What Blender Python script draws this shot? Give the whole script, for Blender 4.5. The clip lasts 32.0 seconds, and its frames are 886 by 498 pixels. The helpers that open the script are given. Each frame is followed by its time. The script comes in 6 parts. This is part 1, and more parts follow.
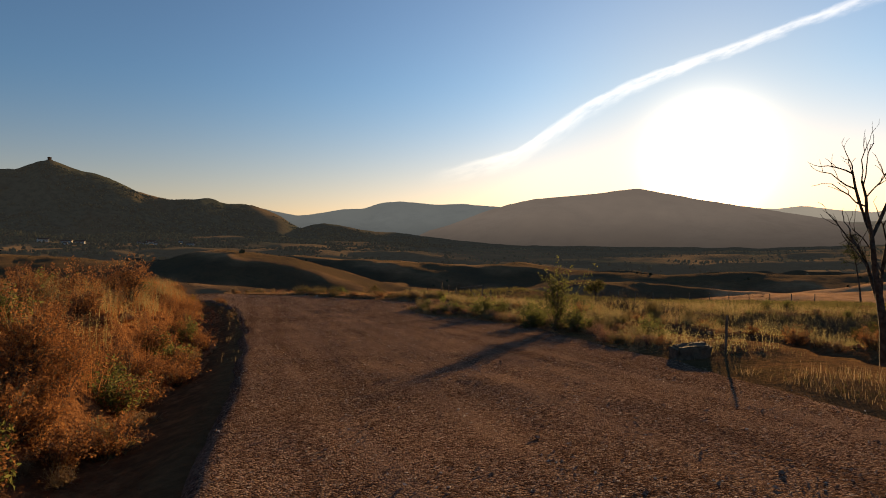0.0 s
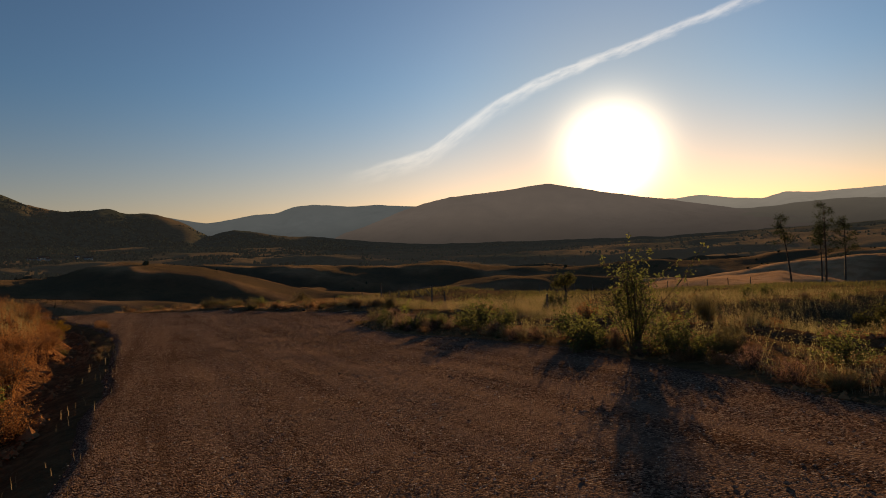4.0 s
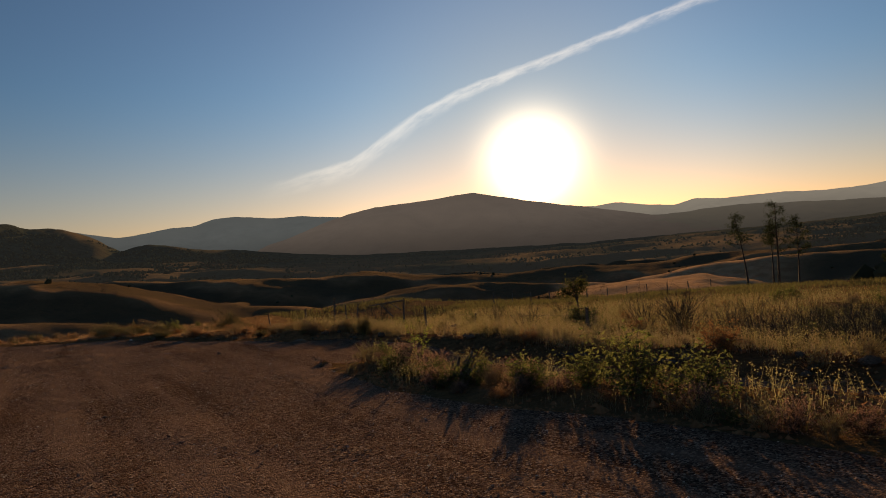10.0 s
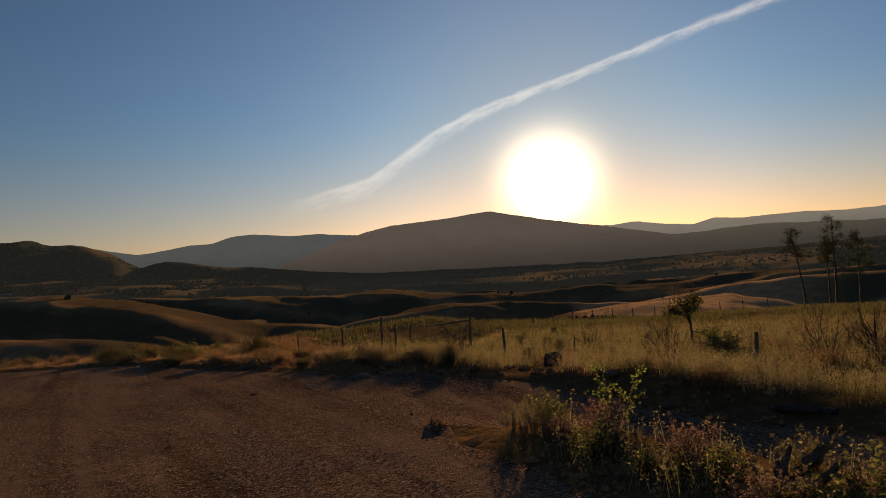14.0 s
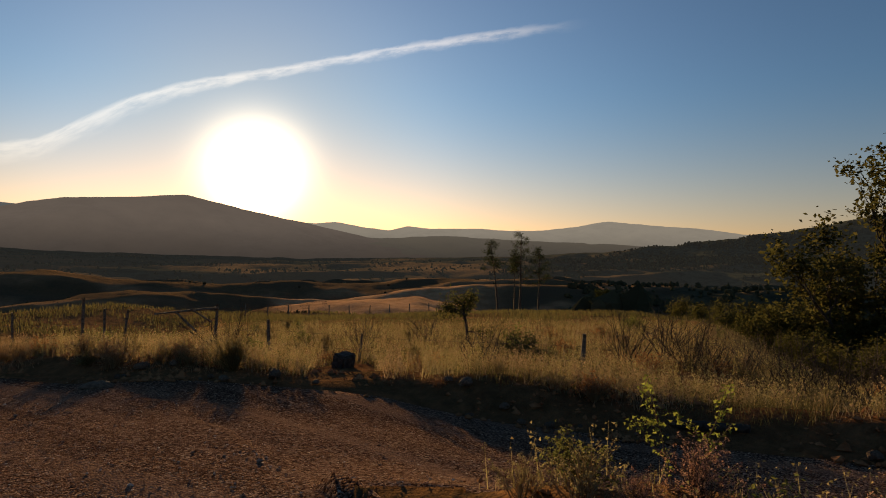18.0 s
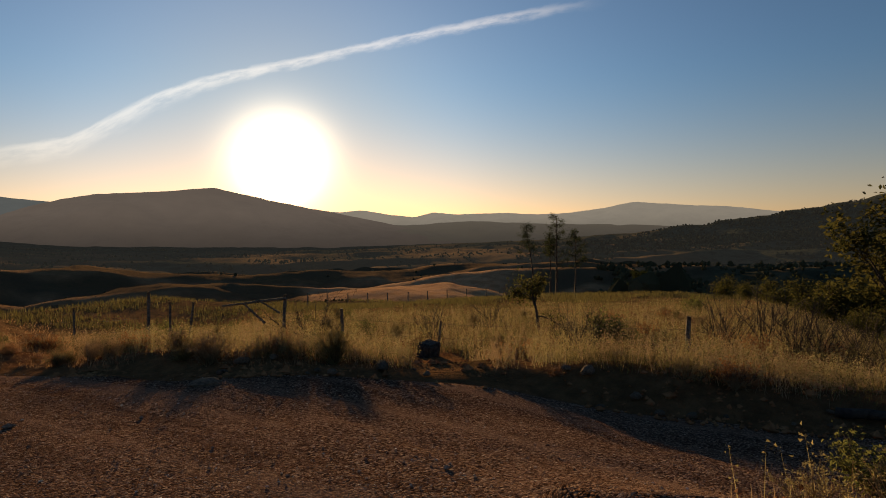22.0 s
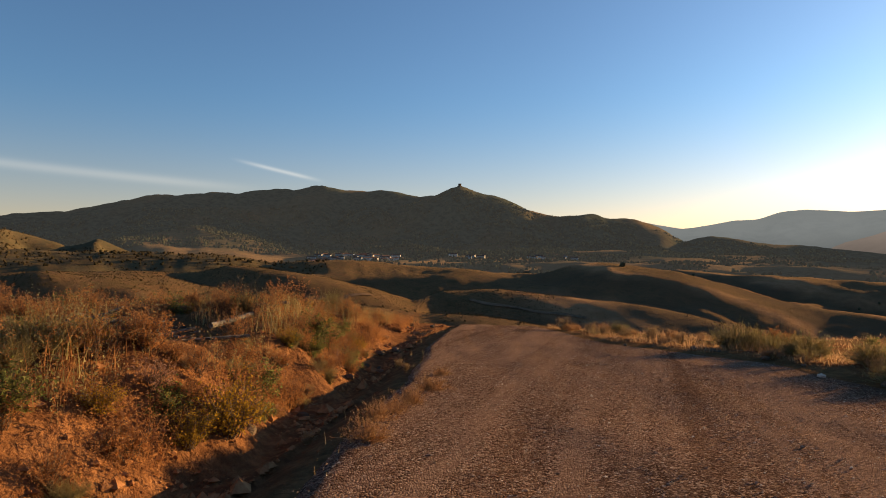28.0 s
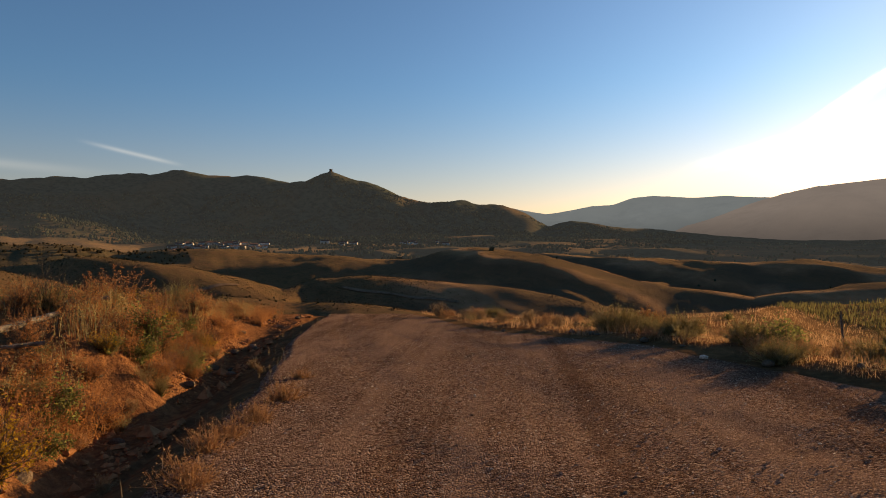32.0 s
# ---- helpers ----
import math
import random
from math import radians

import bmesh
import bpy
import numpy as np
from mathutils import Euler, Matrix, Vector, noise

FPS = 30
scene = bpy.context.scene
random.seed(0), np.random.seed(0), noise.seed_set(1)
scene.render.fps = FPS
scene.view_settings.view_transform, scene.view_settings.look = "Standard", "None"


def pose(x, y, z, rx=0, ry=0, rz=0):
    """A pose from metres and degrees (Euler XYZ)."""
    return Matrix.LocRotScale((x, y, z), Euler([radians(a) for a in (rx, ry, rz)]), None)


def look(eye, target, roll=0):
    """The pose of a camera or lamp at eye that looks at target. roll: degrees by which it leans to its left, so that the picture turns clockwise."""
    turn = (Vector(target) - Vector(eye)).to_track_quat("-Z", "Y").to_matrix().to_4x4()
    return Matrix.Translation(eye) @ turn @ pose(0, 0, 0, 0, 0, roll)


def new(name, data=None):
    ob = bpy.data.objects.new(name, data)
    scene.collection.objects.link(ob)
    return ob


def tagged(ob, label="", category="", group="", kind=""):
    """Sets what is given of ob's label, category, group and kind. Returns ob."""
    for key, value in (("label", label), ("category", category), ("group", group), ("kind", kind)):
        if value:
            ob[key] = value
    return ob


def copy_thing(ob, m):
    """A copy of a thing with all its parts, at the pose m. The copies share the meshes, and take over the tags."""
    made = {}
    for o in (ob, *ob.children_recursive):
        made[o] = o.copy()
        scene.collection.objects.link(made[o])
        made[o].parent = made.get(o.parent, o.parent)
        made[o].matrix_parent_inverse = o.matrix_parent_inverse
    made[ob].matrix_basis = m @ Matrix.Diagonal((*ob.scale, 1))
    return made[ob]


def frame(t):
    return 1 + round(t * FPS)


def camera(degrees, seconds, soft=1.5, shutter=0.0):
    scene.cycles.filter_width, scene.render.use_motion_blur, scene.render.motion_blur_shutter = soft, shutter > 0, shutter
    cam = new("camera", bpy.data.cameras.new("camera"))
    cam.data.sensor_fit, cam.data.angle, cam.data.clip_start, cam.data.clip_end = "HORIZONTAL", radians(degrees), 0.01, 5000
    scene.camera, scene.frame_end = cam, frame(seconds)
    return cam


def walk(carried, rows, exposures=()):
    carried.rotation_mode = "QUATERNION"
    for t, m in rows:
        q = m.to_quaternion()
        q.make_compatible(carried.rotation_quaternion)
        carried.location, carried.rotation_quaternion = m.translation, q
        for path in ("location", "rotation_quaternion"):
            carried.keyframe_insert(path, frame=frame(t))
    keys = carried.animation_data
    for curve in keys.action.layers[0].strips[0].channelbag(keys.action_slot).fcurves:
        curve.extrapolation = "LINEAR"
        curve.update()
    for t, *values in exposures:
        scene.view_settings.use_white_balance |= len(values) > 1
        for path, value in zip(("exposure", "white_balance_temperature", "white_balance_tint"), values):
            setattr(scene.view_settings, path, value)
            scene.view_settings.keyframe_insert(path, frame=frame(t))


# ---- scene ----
# ---- camera ----
cam = camera(69.1, 32.0, soft=0.95)
PATH = [
    (0, (0.0, 0.0, 1.55), (-2.896, 9.571, 1.493), -0.47),
    (0.5, (-0.369, 0.67, 1.504), (-3.302, 10.23, 1.382), -1.59),
    (1, (-0.77, 1.391, 1.465), (-3.61, 10.978, 1.279), -1.51),
    (1.5, (-1.147, 2.047, 1.433), (-3.783, 11.689, 1.149), -3.08),
    (2, (-1.475, 2.641, 1.422), (-3.734, 12.38, 1.167), -2.51),
    (2.5, (-1.841, 3.283, 1.384), (-3.958, 13.054, 1.176), -2.18),
    (3, (-2.23, 3.962, 1.339), (-4.216, 13.76, 1.123), -2.69),
    (3.5, (-2.6, 4.655, 1.311), (-4.417, 14.488, 1.204), -2.66),
    (5.5, (-3.323, 7.408, 1.307), (-4.476, 17.341, 1.215), -4.09),
    (6, (-3.585, 7.93, 1.277), (-4.651, 17.873, 1.244), -3.36),
    (6.5, (-3.852, 8.472, 1.252), (-4.953, 18.411, 1.257), -4.25),
    (7, (-4.116, 9.011, 1.203), (-5.107, 18.962, 1.086), -7.14),
    (7.5, (-4.338, 9.473, 1.183), (-5.131, 19.439, 0.978), -7.48),
    (8, (-4.592, 10.044, 1.153), (-5.298, 20.017, 0.955), -5.91),
    (8.5, (-5.014, 10.542, 1.151), (-5.579, 20.524, 0.979), -5.33),
    (9, (-5.3, 11.072, 1.138), (-5.813, 21.058, 1.061), -5.32),
    (9.5, (-5.578, 11.578, 1.099), (-6.11, 21.563, 1.071), -4.97),
    (10, (-5.879, 12.178, 1.06), (-6.371, 22.166, 1.047), -4.21),
    (10.5, (-6.139, 12.787, 1.009), (-6.586, 22.776, 1.148), -2.98),
    (11, (-6.385, 13.353, 0.991), (-6.836, 23.341, 1.178), -4.26),
    (11.5, (-6.618, 13.912, 0.942), (-7.018, 23.903, 1.112), -5.28),
    (12, (-6.873, 14.453, 0.919), (-7.234, 24.444, 1.092), -3.97),
    (12.5, (-7.132, 14.96, 0.88), (-7.515, 24.951, 1.03), -3.28),
    (13, (-7.395, 15.49, 0.878), (-7.889, 25.475, 1.128), -2.80),
    (13.5, (-7.719, 16.072, 0.877), (-8.375, 26.047, 1.158), -3.99),
    (15.5, (-8.827, 18.021, 0.697), (-9.844, 27.961, 1.102), -2.37),
    (16, (-9.154, 18.541, 0.653), (-10.126, 28.484, 1.099), -1.70),
    (16.5, (-9.369, 19.064, 0.623), (-8.868, 29.044, 1.012), -2.34),
    (17, (-9.548, 19.46, 0.589), (-7.024, 29.133, 0.838), -1.74),
    (17.5, (-9.652, 19.746, 0.557), (-6.642, 29.281, 0.727), 0.35),
    (18, (-9.632, 19.802, 0.556), (-5.876, 29.069, 0.667), 0.93),
    (18.5, (-9.551, 19.718, 0.569), (-3.961, 28.01, 0.612), 0.70),
    (19, (-9.559, 19.697, 0.591), (-3.552, 27.691, 0.646), 0.37),
    (19.5, (-9.68, 19.778, 0.561), (-4.78, 28.494, 0.624), 0.34),
    (20, (-9.747, 19.92, 0.539), (-5.2, 28.826, 0.535), 0.86),
    (20.5, (-9.848, 20.049, 0.548), (-5.365, 28.988, 0.472), 0.90),
    (21, (-9.99, 20.238, 0.531), (-5.581, 29.213, 0.415), 0.67),
    (21.5, (-10.209, 20.454, 0.526), (-6.135, 29.586, 0.397), 0.21),
    (22, (-10.46, 20.721, 0.509), (-7.08, 30.132, 0.396), -0.67),
    (22.5, (-10.793, 20.973, 0.494), (-9.227, 30.85, 0.49), -1.47),
    (23, (-11.166, 21.129, 0.492), (-11.587, 31.119, 0.654), -3.19),
    (23.5, (-11.557, 21.497, 0.456), (-12.455, 31.455, 0.61), -1.99),
    (24, (-11.96, 21.871, 0.43), (-13.455, 31.758, 0.536), -2.20),
    (24.5, (-12.343, 22.24, 0.402), (-14.407, 32.023, 0.559), -2.17),
    (25, (-12.768, 22.629, 0.374), (-15.326, 32.295, 0.539), -1.34),
    (25.5, (-13.255, 22.985, 0.386), (-17.559, 32.008, 0.624), -1.98),
    (26, (-13.641, 23.161, 0.412), (-19.122, 31.521, 0.684), -1.46),
    (26.5, (-13.9, 23.3, 0.40), (-20.363, 30.926, 0.67), -0.45),
    (28.5, (-14.645, 23.836, 0.378), (-22.393, 30.155, 0.575), -1.00),
    (29, (-14.786, 24.006, 0.366), (-22.535, 30.324, 0.539), -2.02),
    (29.5, (-14.928, 24.148, 0.35), (-22.635, 30.518, 0.507), -0.85),
    (30, (-15.07, 24.288, 0.347), (-22.686, 30.767, 0.477), -1.21),
    (30.5, (-15.159, 24.411, 0.337), (-22.418, 31.288, 0.413), -1.36),
    (31, (-15.251, 24.499, 0.342), (-22.255, 31.636, 0.395), -1.56),
    (31.5, (-15.303, 24.589, 0.34), (-21.977, 32.036, 0.379), -1.58),
    (32, (-15.395, 24.684, 0.323), (-21.642, 32.493, 0.297), -1.23),
]

KELVIN = 9900  # evening white balance
LATE = 9500
EXPO = [(0, 0.58, KELVIN, 13), (2, 0.28, KELVIN, 13), (3.5, 0.02, KELVIN, 13), (6, -0.05, KELVIN, 13), (12, -0.10, KELVIN, 13), (16, -0.20, KELVIN, 13), (17, -0.16, KELVIN, 13), (17.5, 0.06, KELVIN, 13), (18, 0.15, KELVIN, 13), (18.5, 0.38, KELVIN, 13), (19, 0.57, KELVIN, 13), (20.5, 0.34, KELVIN, 13), (22, 0.10, KELVIN, 13), (23, -0.20, KELVIN, 13), (24, 0.04, KELVIN, 13), (25.3, 0.27, KELVIN, 13), (26, 0.55, LATE, 13), (28.5, 1.30, LATE, 13), (30, 1.32, LATE, 13), (31, 1.17, LATE, 13), (32, 0.95, LATE, 13)]
walk(cam, [(t, look(eye, target, roll)) for t, eye, target, roll in PATH], EXPO)

# ---- light: low evening sun over the far mountain, clear sky ----
SUN_AZ, SUN_EL = radians(5.7), radians(7.0)
SUN_DIR = Vector((math.sin(SUN_AZ) * math.cos(SUN_EL), math.cos(SUN_AZ) * math.cos(SUN_EL), math.sin(SUN_EL)))
SKY_STRENGTH = 0.10


class Nodes:
    """Short names for building a node tree."""

    def __init__(self, tree):
        self.tree = tree

    def add(self, kind, **sockets):
        n = self.tree.nodes.new(kind)
        for key, value in sockets.items():
            self.put(n.inputs[key.replace("_", " ")], value)
        return n

    def put(self, socket, value):
        if isinstance(value, bpy.types.NodeSocket):
            self.tree.links.new(value, socket)
        else:
            socket.default_value = value

    def math(self, op, a, b=0.0, c=0.0, clamp=False):
        n = self.tree.nodes.new("ShaderNodeMath")
        n.operation, n.use_clamp = op, clamp
        for socket, value in zip(n.inputs, (a, b, c)):
            self.put(socket, value)
        return n.outputs[0]

    def mix(self, fac, a, b, blend="MIX"):
        n = self.tree.nodes.new("ShaderNodeMix")
        n.data_type, n.blend_type = "RGBA", blend
        self.put(n.inputs[0], fac), self.put(n.inputs[6], a), self.put(n.inputs[7], b)
        return n.outputs[2]

    def noise(self, vector, scale, detail=4.0, rough=0.55):
        n = self.add("ShaderNodeTexNoise", Scale=scale, Detail=detail, Roughness=rough)
        if vector is not None:
            self.put(n.inputs["Vector"], vector)
        return n.outputs["Fac"]

    def ramp(self, fac, lo, hi):
        n = self.tree.nodes.new("ShaderNodeMapRange")
        n.interpolation_type = "SMOOTHSTEP"
        self.put(n.inputs["Value"], fac), self.put(n.inputs["From Min"], lo), self.put(n.inputs["From Max"], hi)
        return n.outputs[0]


def rgb(r, g, b):
    return (r, g, b, 1.0)


def build_world():
    world = bpy.data.worlds.new("sky")
    scene.world, world.use_nodes = world, True
    world.node_tree.nodes.clear()
    n = Nodes(world.node_tree)
    sky = n.add("ShaderNodeTexSky")
    sky.sky_type, sky.sun_disc, sky.sun_elevation, sky.sun_rotation = "NISHITA", False, SUN_EL, SUN_AZ
    sky.altitude, sky.air_density, sky.dust_density, sky.ozone_density = 500, 1.0, 0.28, 2.2
    way = n.add("ShaderNodeTexCoord").outputs["Generated"]
    xyz = n.add("ShaderNodeSeparateXYZ", Vector=way).outputs
    dot = n.tree.nodes.new("ShaderNodeVectorMath")
    dot.operation = "DOT_PRODUCT"
    n.put(dot.inputs[0], way), n.put(dot.inputs[1], SUN_DIR)
    theta = n.math("DEGREES", n.math("ARCCOSINE", n.math("MINIMUM", dot.outputs["Value"], 1.0)))
    core = n.math("EXPONENT", n.math("MULTIPLY", n.math("POWER", n.math("DIVIDE", theta, 2.75), 1.8), -1.0))
    halo = n.math("EXPONENT", n.math("DIVIDE", theta, -6.0))
    # the sun's own glare and the bright air round it
    glow = n.add("ShaderNodeVectorMath")
    glow.operation = "SCALE"
    n.put(glow.inputs[0], (1.0, 0.93, 0.78)), n.put(glow.inputs["Scale"], n.math("MULTIPLY", core, 40.0))
    glow2 = n.add("ShaderNodeVectorMath")
    glow2.operation = "SCALE"
    n.put(glow2.inputs[0], (1.0, 0.80, 0.76)), n.put(glow2.inputs["Scale"], n.math("ADD", n.math("MULTIPLY", halo, 2.8), n.math("MULTIPLY", n.math("EXPONENT", n.math("DIVIDE", theta, -18.0)), 0.9)))
    # one long streak of high thin cloud
    az = n.math("DEGREES", n.math("ARCTAN2", xyz["X"], xyz["Y"]))
    el = n.math("DEGREES", n.math("ARCSINE", xyz["Z"]))
    curve = n.math("ADD", n.math("MULTIPLY_ADD", az, 0.33, 12.95), n.math("MULTIPLY", n.math("MULTIPLY", az, az), -0.004))
    curve = n.math("ADD", curve, n.math("MULTIPLY", n.math("EXPONENT", n.math("MULTIPLY", n.math("POWER", n.math("DIVIDE", az, 5.0), 2.0), -1.0)), 0.36))
    curve = n.math("MINIMUM", curve, n.math("MULTIPLY_ADD", n.math("ADD", az, 3.8), 0.62, 11.9))
    line = n.math("MAXIMUM", curve, n.math("MULTIPLY_ADD", n.math("ADD", az, 17.4), 0.25, 6.1))
    place = n.add("ShaderNodeCombineXYZ", X=n.math("MULTIPLY", az, 0.30), Y=n.math("MULTIPLY", n.math("SUBTRACT", el, line), 1.1)).outputs[0]
    wisp = n.noise(place, 1.3, 6.0, 0.6)
    off = n.math("ADD", n.math("SUBTRACT", n.math("SUBTRACT", el, line), 0.25), n.math("MULTIPLY", n.math("SUBTRACT", wisp, 0.5), 0.9))
    deep = n.math("ADD", 0.75, n.math("MULTIPLY", n.ramp(az, 6.0, -7.0), 0.95))
    body = n.math("MULTIPLY", n.ramp(off, 0.42, 0.0), n.ramp(n.math("DIVIDE", off, deep), -1.0, 0.1))
    ends = n.math("MULTIPLY", n.math("MULTIPLY", n.ramp(az, -19.0, -12.0), n.math("MULTIPLY_ADD", n.ramp(az, -15.0, 3.0), 0.42, 0.58)), n.ramp(az, 35.0, 24.0))
    cloud = n.math("MULTIPLY", n.math("MULTIPLY", body, ends), n.ramp(wisp, 0.15, 0.62))
    # two faint trails low over the western hills
    off2 = n.math("SUBTRACT", el, n.math("MULTIPLY_ADD", n.math("ADD", az, 66.0), -0.22, 8.4))
    trail = n.math("MULTIPLY", n.math("EXPONENT", n.math("MULTIPLY", n.math("POWER", n.math("DIVIDE", off2, 0.16), 2.0), -1.0)),
                   n.math("MULTIPLY", n.ramp(az, -68.5, -65.0), n.ramp(az, -60.0, -63.0)))
    off3 = n.math("SUBTRACT", el, n.math("MULTIPLY_ADD", n.math("ADD", az, 74.0), -0.06, 6.9))
    trail2 = n.math("MULTIPLY", n.math("EXPONENT", n.math("MULTIPLY", n.math("POWER", n.math("DIVIDE", off3, 0.35), 2.0), -1.0)), n.ramp(az, -64.0, -74.0))
    cloud = n.math("ADD", n.math("MULTIPLY", cloud, 0.75), n.math("ADD", n.math("MULTIPLY", trail, 0.20), n.math("MULTIPLY", trail2, 0.10)))
    lit = n.add("ShaderNodeVectorMath")
    lit.operation = "SCALE"
    n.put(lit.inputs[0], (1.0, 0.93, 0.84)), n.put(lit.inputs["Scale"], n.math("MULTIPLY", cloud, 4.5))
    clear = n.tree.nodes.new("ShaderNodeVectorMath")
    clear.operation = "MULTIPLY"
    tint = n.mix(n.ramp(el, 0.0, 15.0), rgb(1.18, 0.90, 1.04), rgb(0.505, 0.90, 1.40))
    n.put(clear.inputs[0], sky.outputs[0]), n.put(clear.inputs[1], tint)
    dim = n.add("ShaderNodeVectorMath")
    dim.operation = "SCALE"
    n.put(dim.inputs[0], clear.outputs[0]), n.put(dim.inputs["Scale"], n.math("MULTIPLY_ADD", n.ramp(theta, 12.0, 50.0), -0.24, n.math("MULTIPLY_ADD", n.ramp(theta, 17.0, 2.0), -0.26, 1.0)))
    total = dim.outputs[0]
    for more in (glow, glow2, lit):
        add = n.add("ShaderNodeVectorMath")
        add.operation = "ADD"
        n.put(add.inputs[0], total), n.put(add.inputs[1], more.outputs[0])
        total = add.outputs[0]
    back = n.add("ShaderNodeBackground", Color=total, Strength=SKY_STRENGTH)
    n.put(n.add("ShaderNodeOutputWorld").inputs["Surface"], back.outputs[0])


build_world()
sun = new("sun", bpy.data.lights.new("sun", "SUN"))
sun.data.energy, sun.data.angle, sun.data.color = 5.0, radians(0.6), (1.0, 0.74, 0.45)
sun.matrix_world = look(SUN_DIR * 900, (0, 0, 0))


# ---- materials ----
def surface(name, dark, light, scale, rough=0.9, bump=0.0, bump_scale=None, third=None, third_scale=0.3, per_piece=0.0, metal=0.0, spec=0.25):
    """A solid surface: two colours mixed by fine noise, a third laid over it by broad noise, and relief."""
    m = bpy.data.materials.new(name)
    m.use_nodes = True
    n = Nodes(m.node_tree)
    b = m.node_tree.nodes["Principled BSDF"]
    where = n.add("ShaderNodeTexCoord").outputs["Object"]
    fac = n.ramp(n.noise(where, scale, 6.0, 0.62), 0.3, 0.7)
    col = n.mix(fac, rgb(*dark), rgb(*light))
    if third:
        col = n.mix(n.ramp(n.noise(where, third_scale, 4.0), 0.42, 0.66), col, rgb(*third))
    if per_piece:
        rand = n.add("ShaderNodeObjectInfo").outputs["Random"]
        col = n.mix(n.math("MULTIPLY", rand, per_piece), col, rgb(*[v * 0.35 for v in dark]))
    n.put(b.inputs["Base Color"], col)
    b.inputs["Roughness"].default_value, b.inputs["Metallic"].default_value = rough, metal
    b.inputs["Specular IOR Level"].default_value = spec
    if bump:
        bn = n.add("ShaderNodeBump", Strength=bump, Height=n.noise(where, bump_scale or scale * 2, 5.0, 0.65))
        bn.inputs["Distance"].default_value = 0.05
        n.put(b.inputs["Normal"], bn.outputs[0])
    return m


def leaf(name, a, b, through_leaf=0.45, rough=0.7, air=None):
    """Thin leaves and stalks that let light through; each loose piece differs a little."""
    m = bpy.data.materials.new(name)
    m.use_nodes = True
    n = Nodes(m.node_tree)
    m.node_tree.nodes.remove(m.node_tree.nodes["Principled BSDF"])
    island = n.add("ShaderNodeNewGeometry").outputs["Random Per Island"]
    rand = n.add("ShaderNodeObjectInfo").outputs["Random"]
    fac = n.math("MULTIPLY_ADD", island, 0.75, n.math("MULTIPLY", rand, 0.25))
    col = n.mix(fac, rgb(*a), rgb(*b))
    d = n.add("ShaderNodeBsdfDiffuse", Color=col, Roughness=rough)
    lit = n.mix(fac, rgb(*[min(0.6, 1.35 * v) for v in a]), rgb(*[min(0.6, 1.25 * v) for v in b]))
    t = n.add("ShaderNodeBsdfTranslucent", Color=lit)
    mixed = n.add("ShaderNodeMixShader", Fac=through_leaf)
    n.put(mixed.inputs[1], d.outputs[0]), n.put(mixed.inputs[2], t.outputs[0])
    out = mixed.outputs[0]
    # air: haze colour emitted by far crowns, on top of their leaf colour
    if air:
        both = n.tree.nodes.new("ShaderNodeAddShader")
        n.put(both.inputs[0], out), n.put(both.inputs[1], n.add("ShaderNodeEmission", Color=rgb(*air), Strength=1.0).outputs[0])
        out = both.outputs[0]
    n.put(m.node_tree.nodes["Material Output"].inputs["Surface"], out)
    return m


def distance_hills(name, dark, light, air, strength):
    """Far mountains; the haze of lit air before them is painted on as emission."""
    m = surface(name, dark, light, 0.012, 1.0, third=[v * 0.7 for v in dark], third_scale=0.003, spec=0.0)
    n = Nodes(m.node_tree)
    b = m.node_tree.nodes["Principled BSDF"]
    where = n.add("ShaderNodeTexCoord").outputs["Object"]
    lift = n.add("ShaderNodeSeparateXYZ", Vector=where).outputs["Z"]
    haze_veil = n.math("ADD", 0.48, n.math("MULTIPLY", n.ramp(lift, -60.0, 190.0), 0.62))
    haze_veil = n.math("MULTIPLY", haze_veil, n.math("ADD", 0.82, n.math("MULTIPLY", n.noise(where, 0.006, 7.0, 0.65), 0.36)))
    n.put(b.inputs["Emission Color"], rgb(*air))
    n.put(b.inputs["Emission Strength"], n.math("MULTIPLY", haze_veil, strength))
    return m


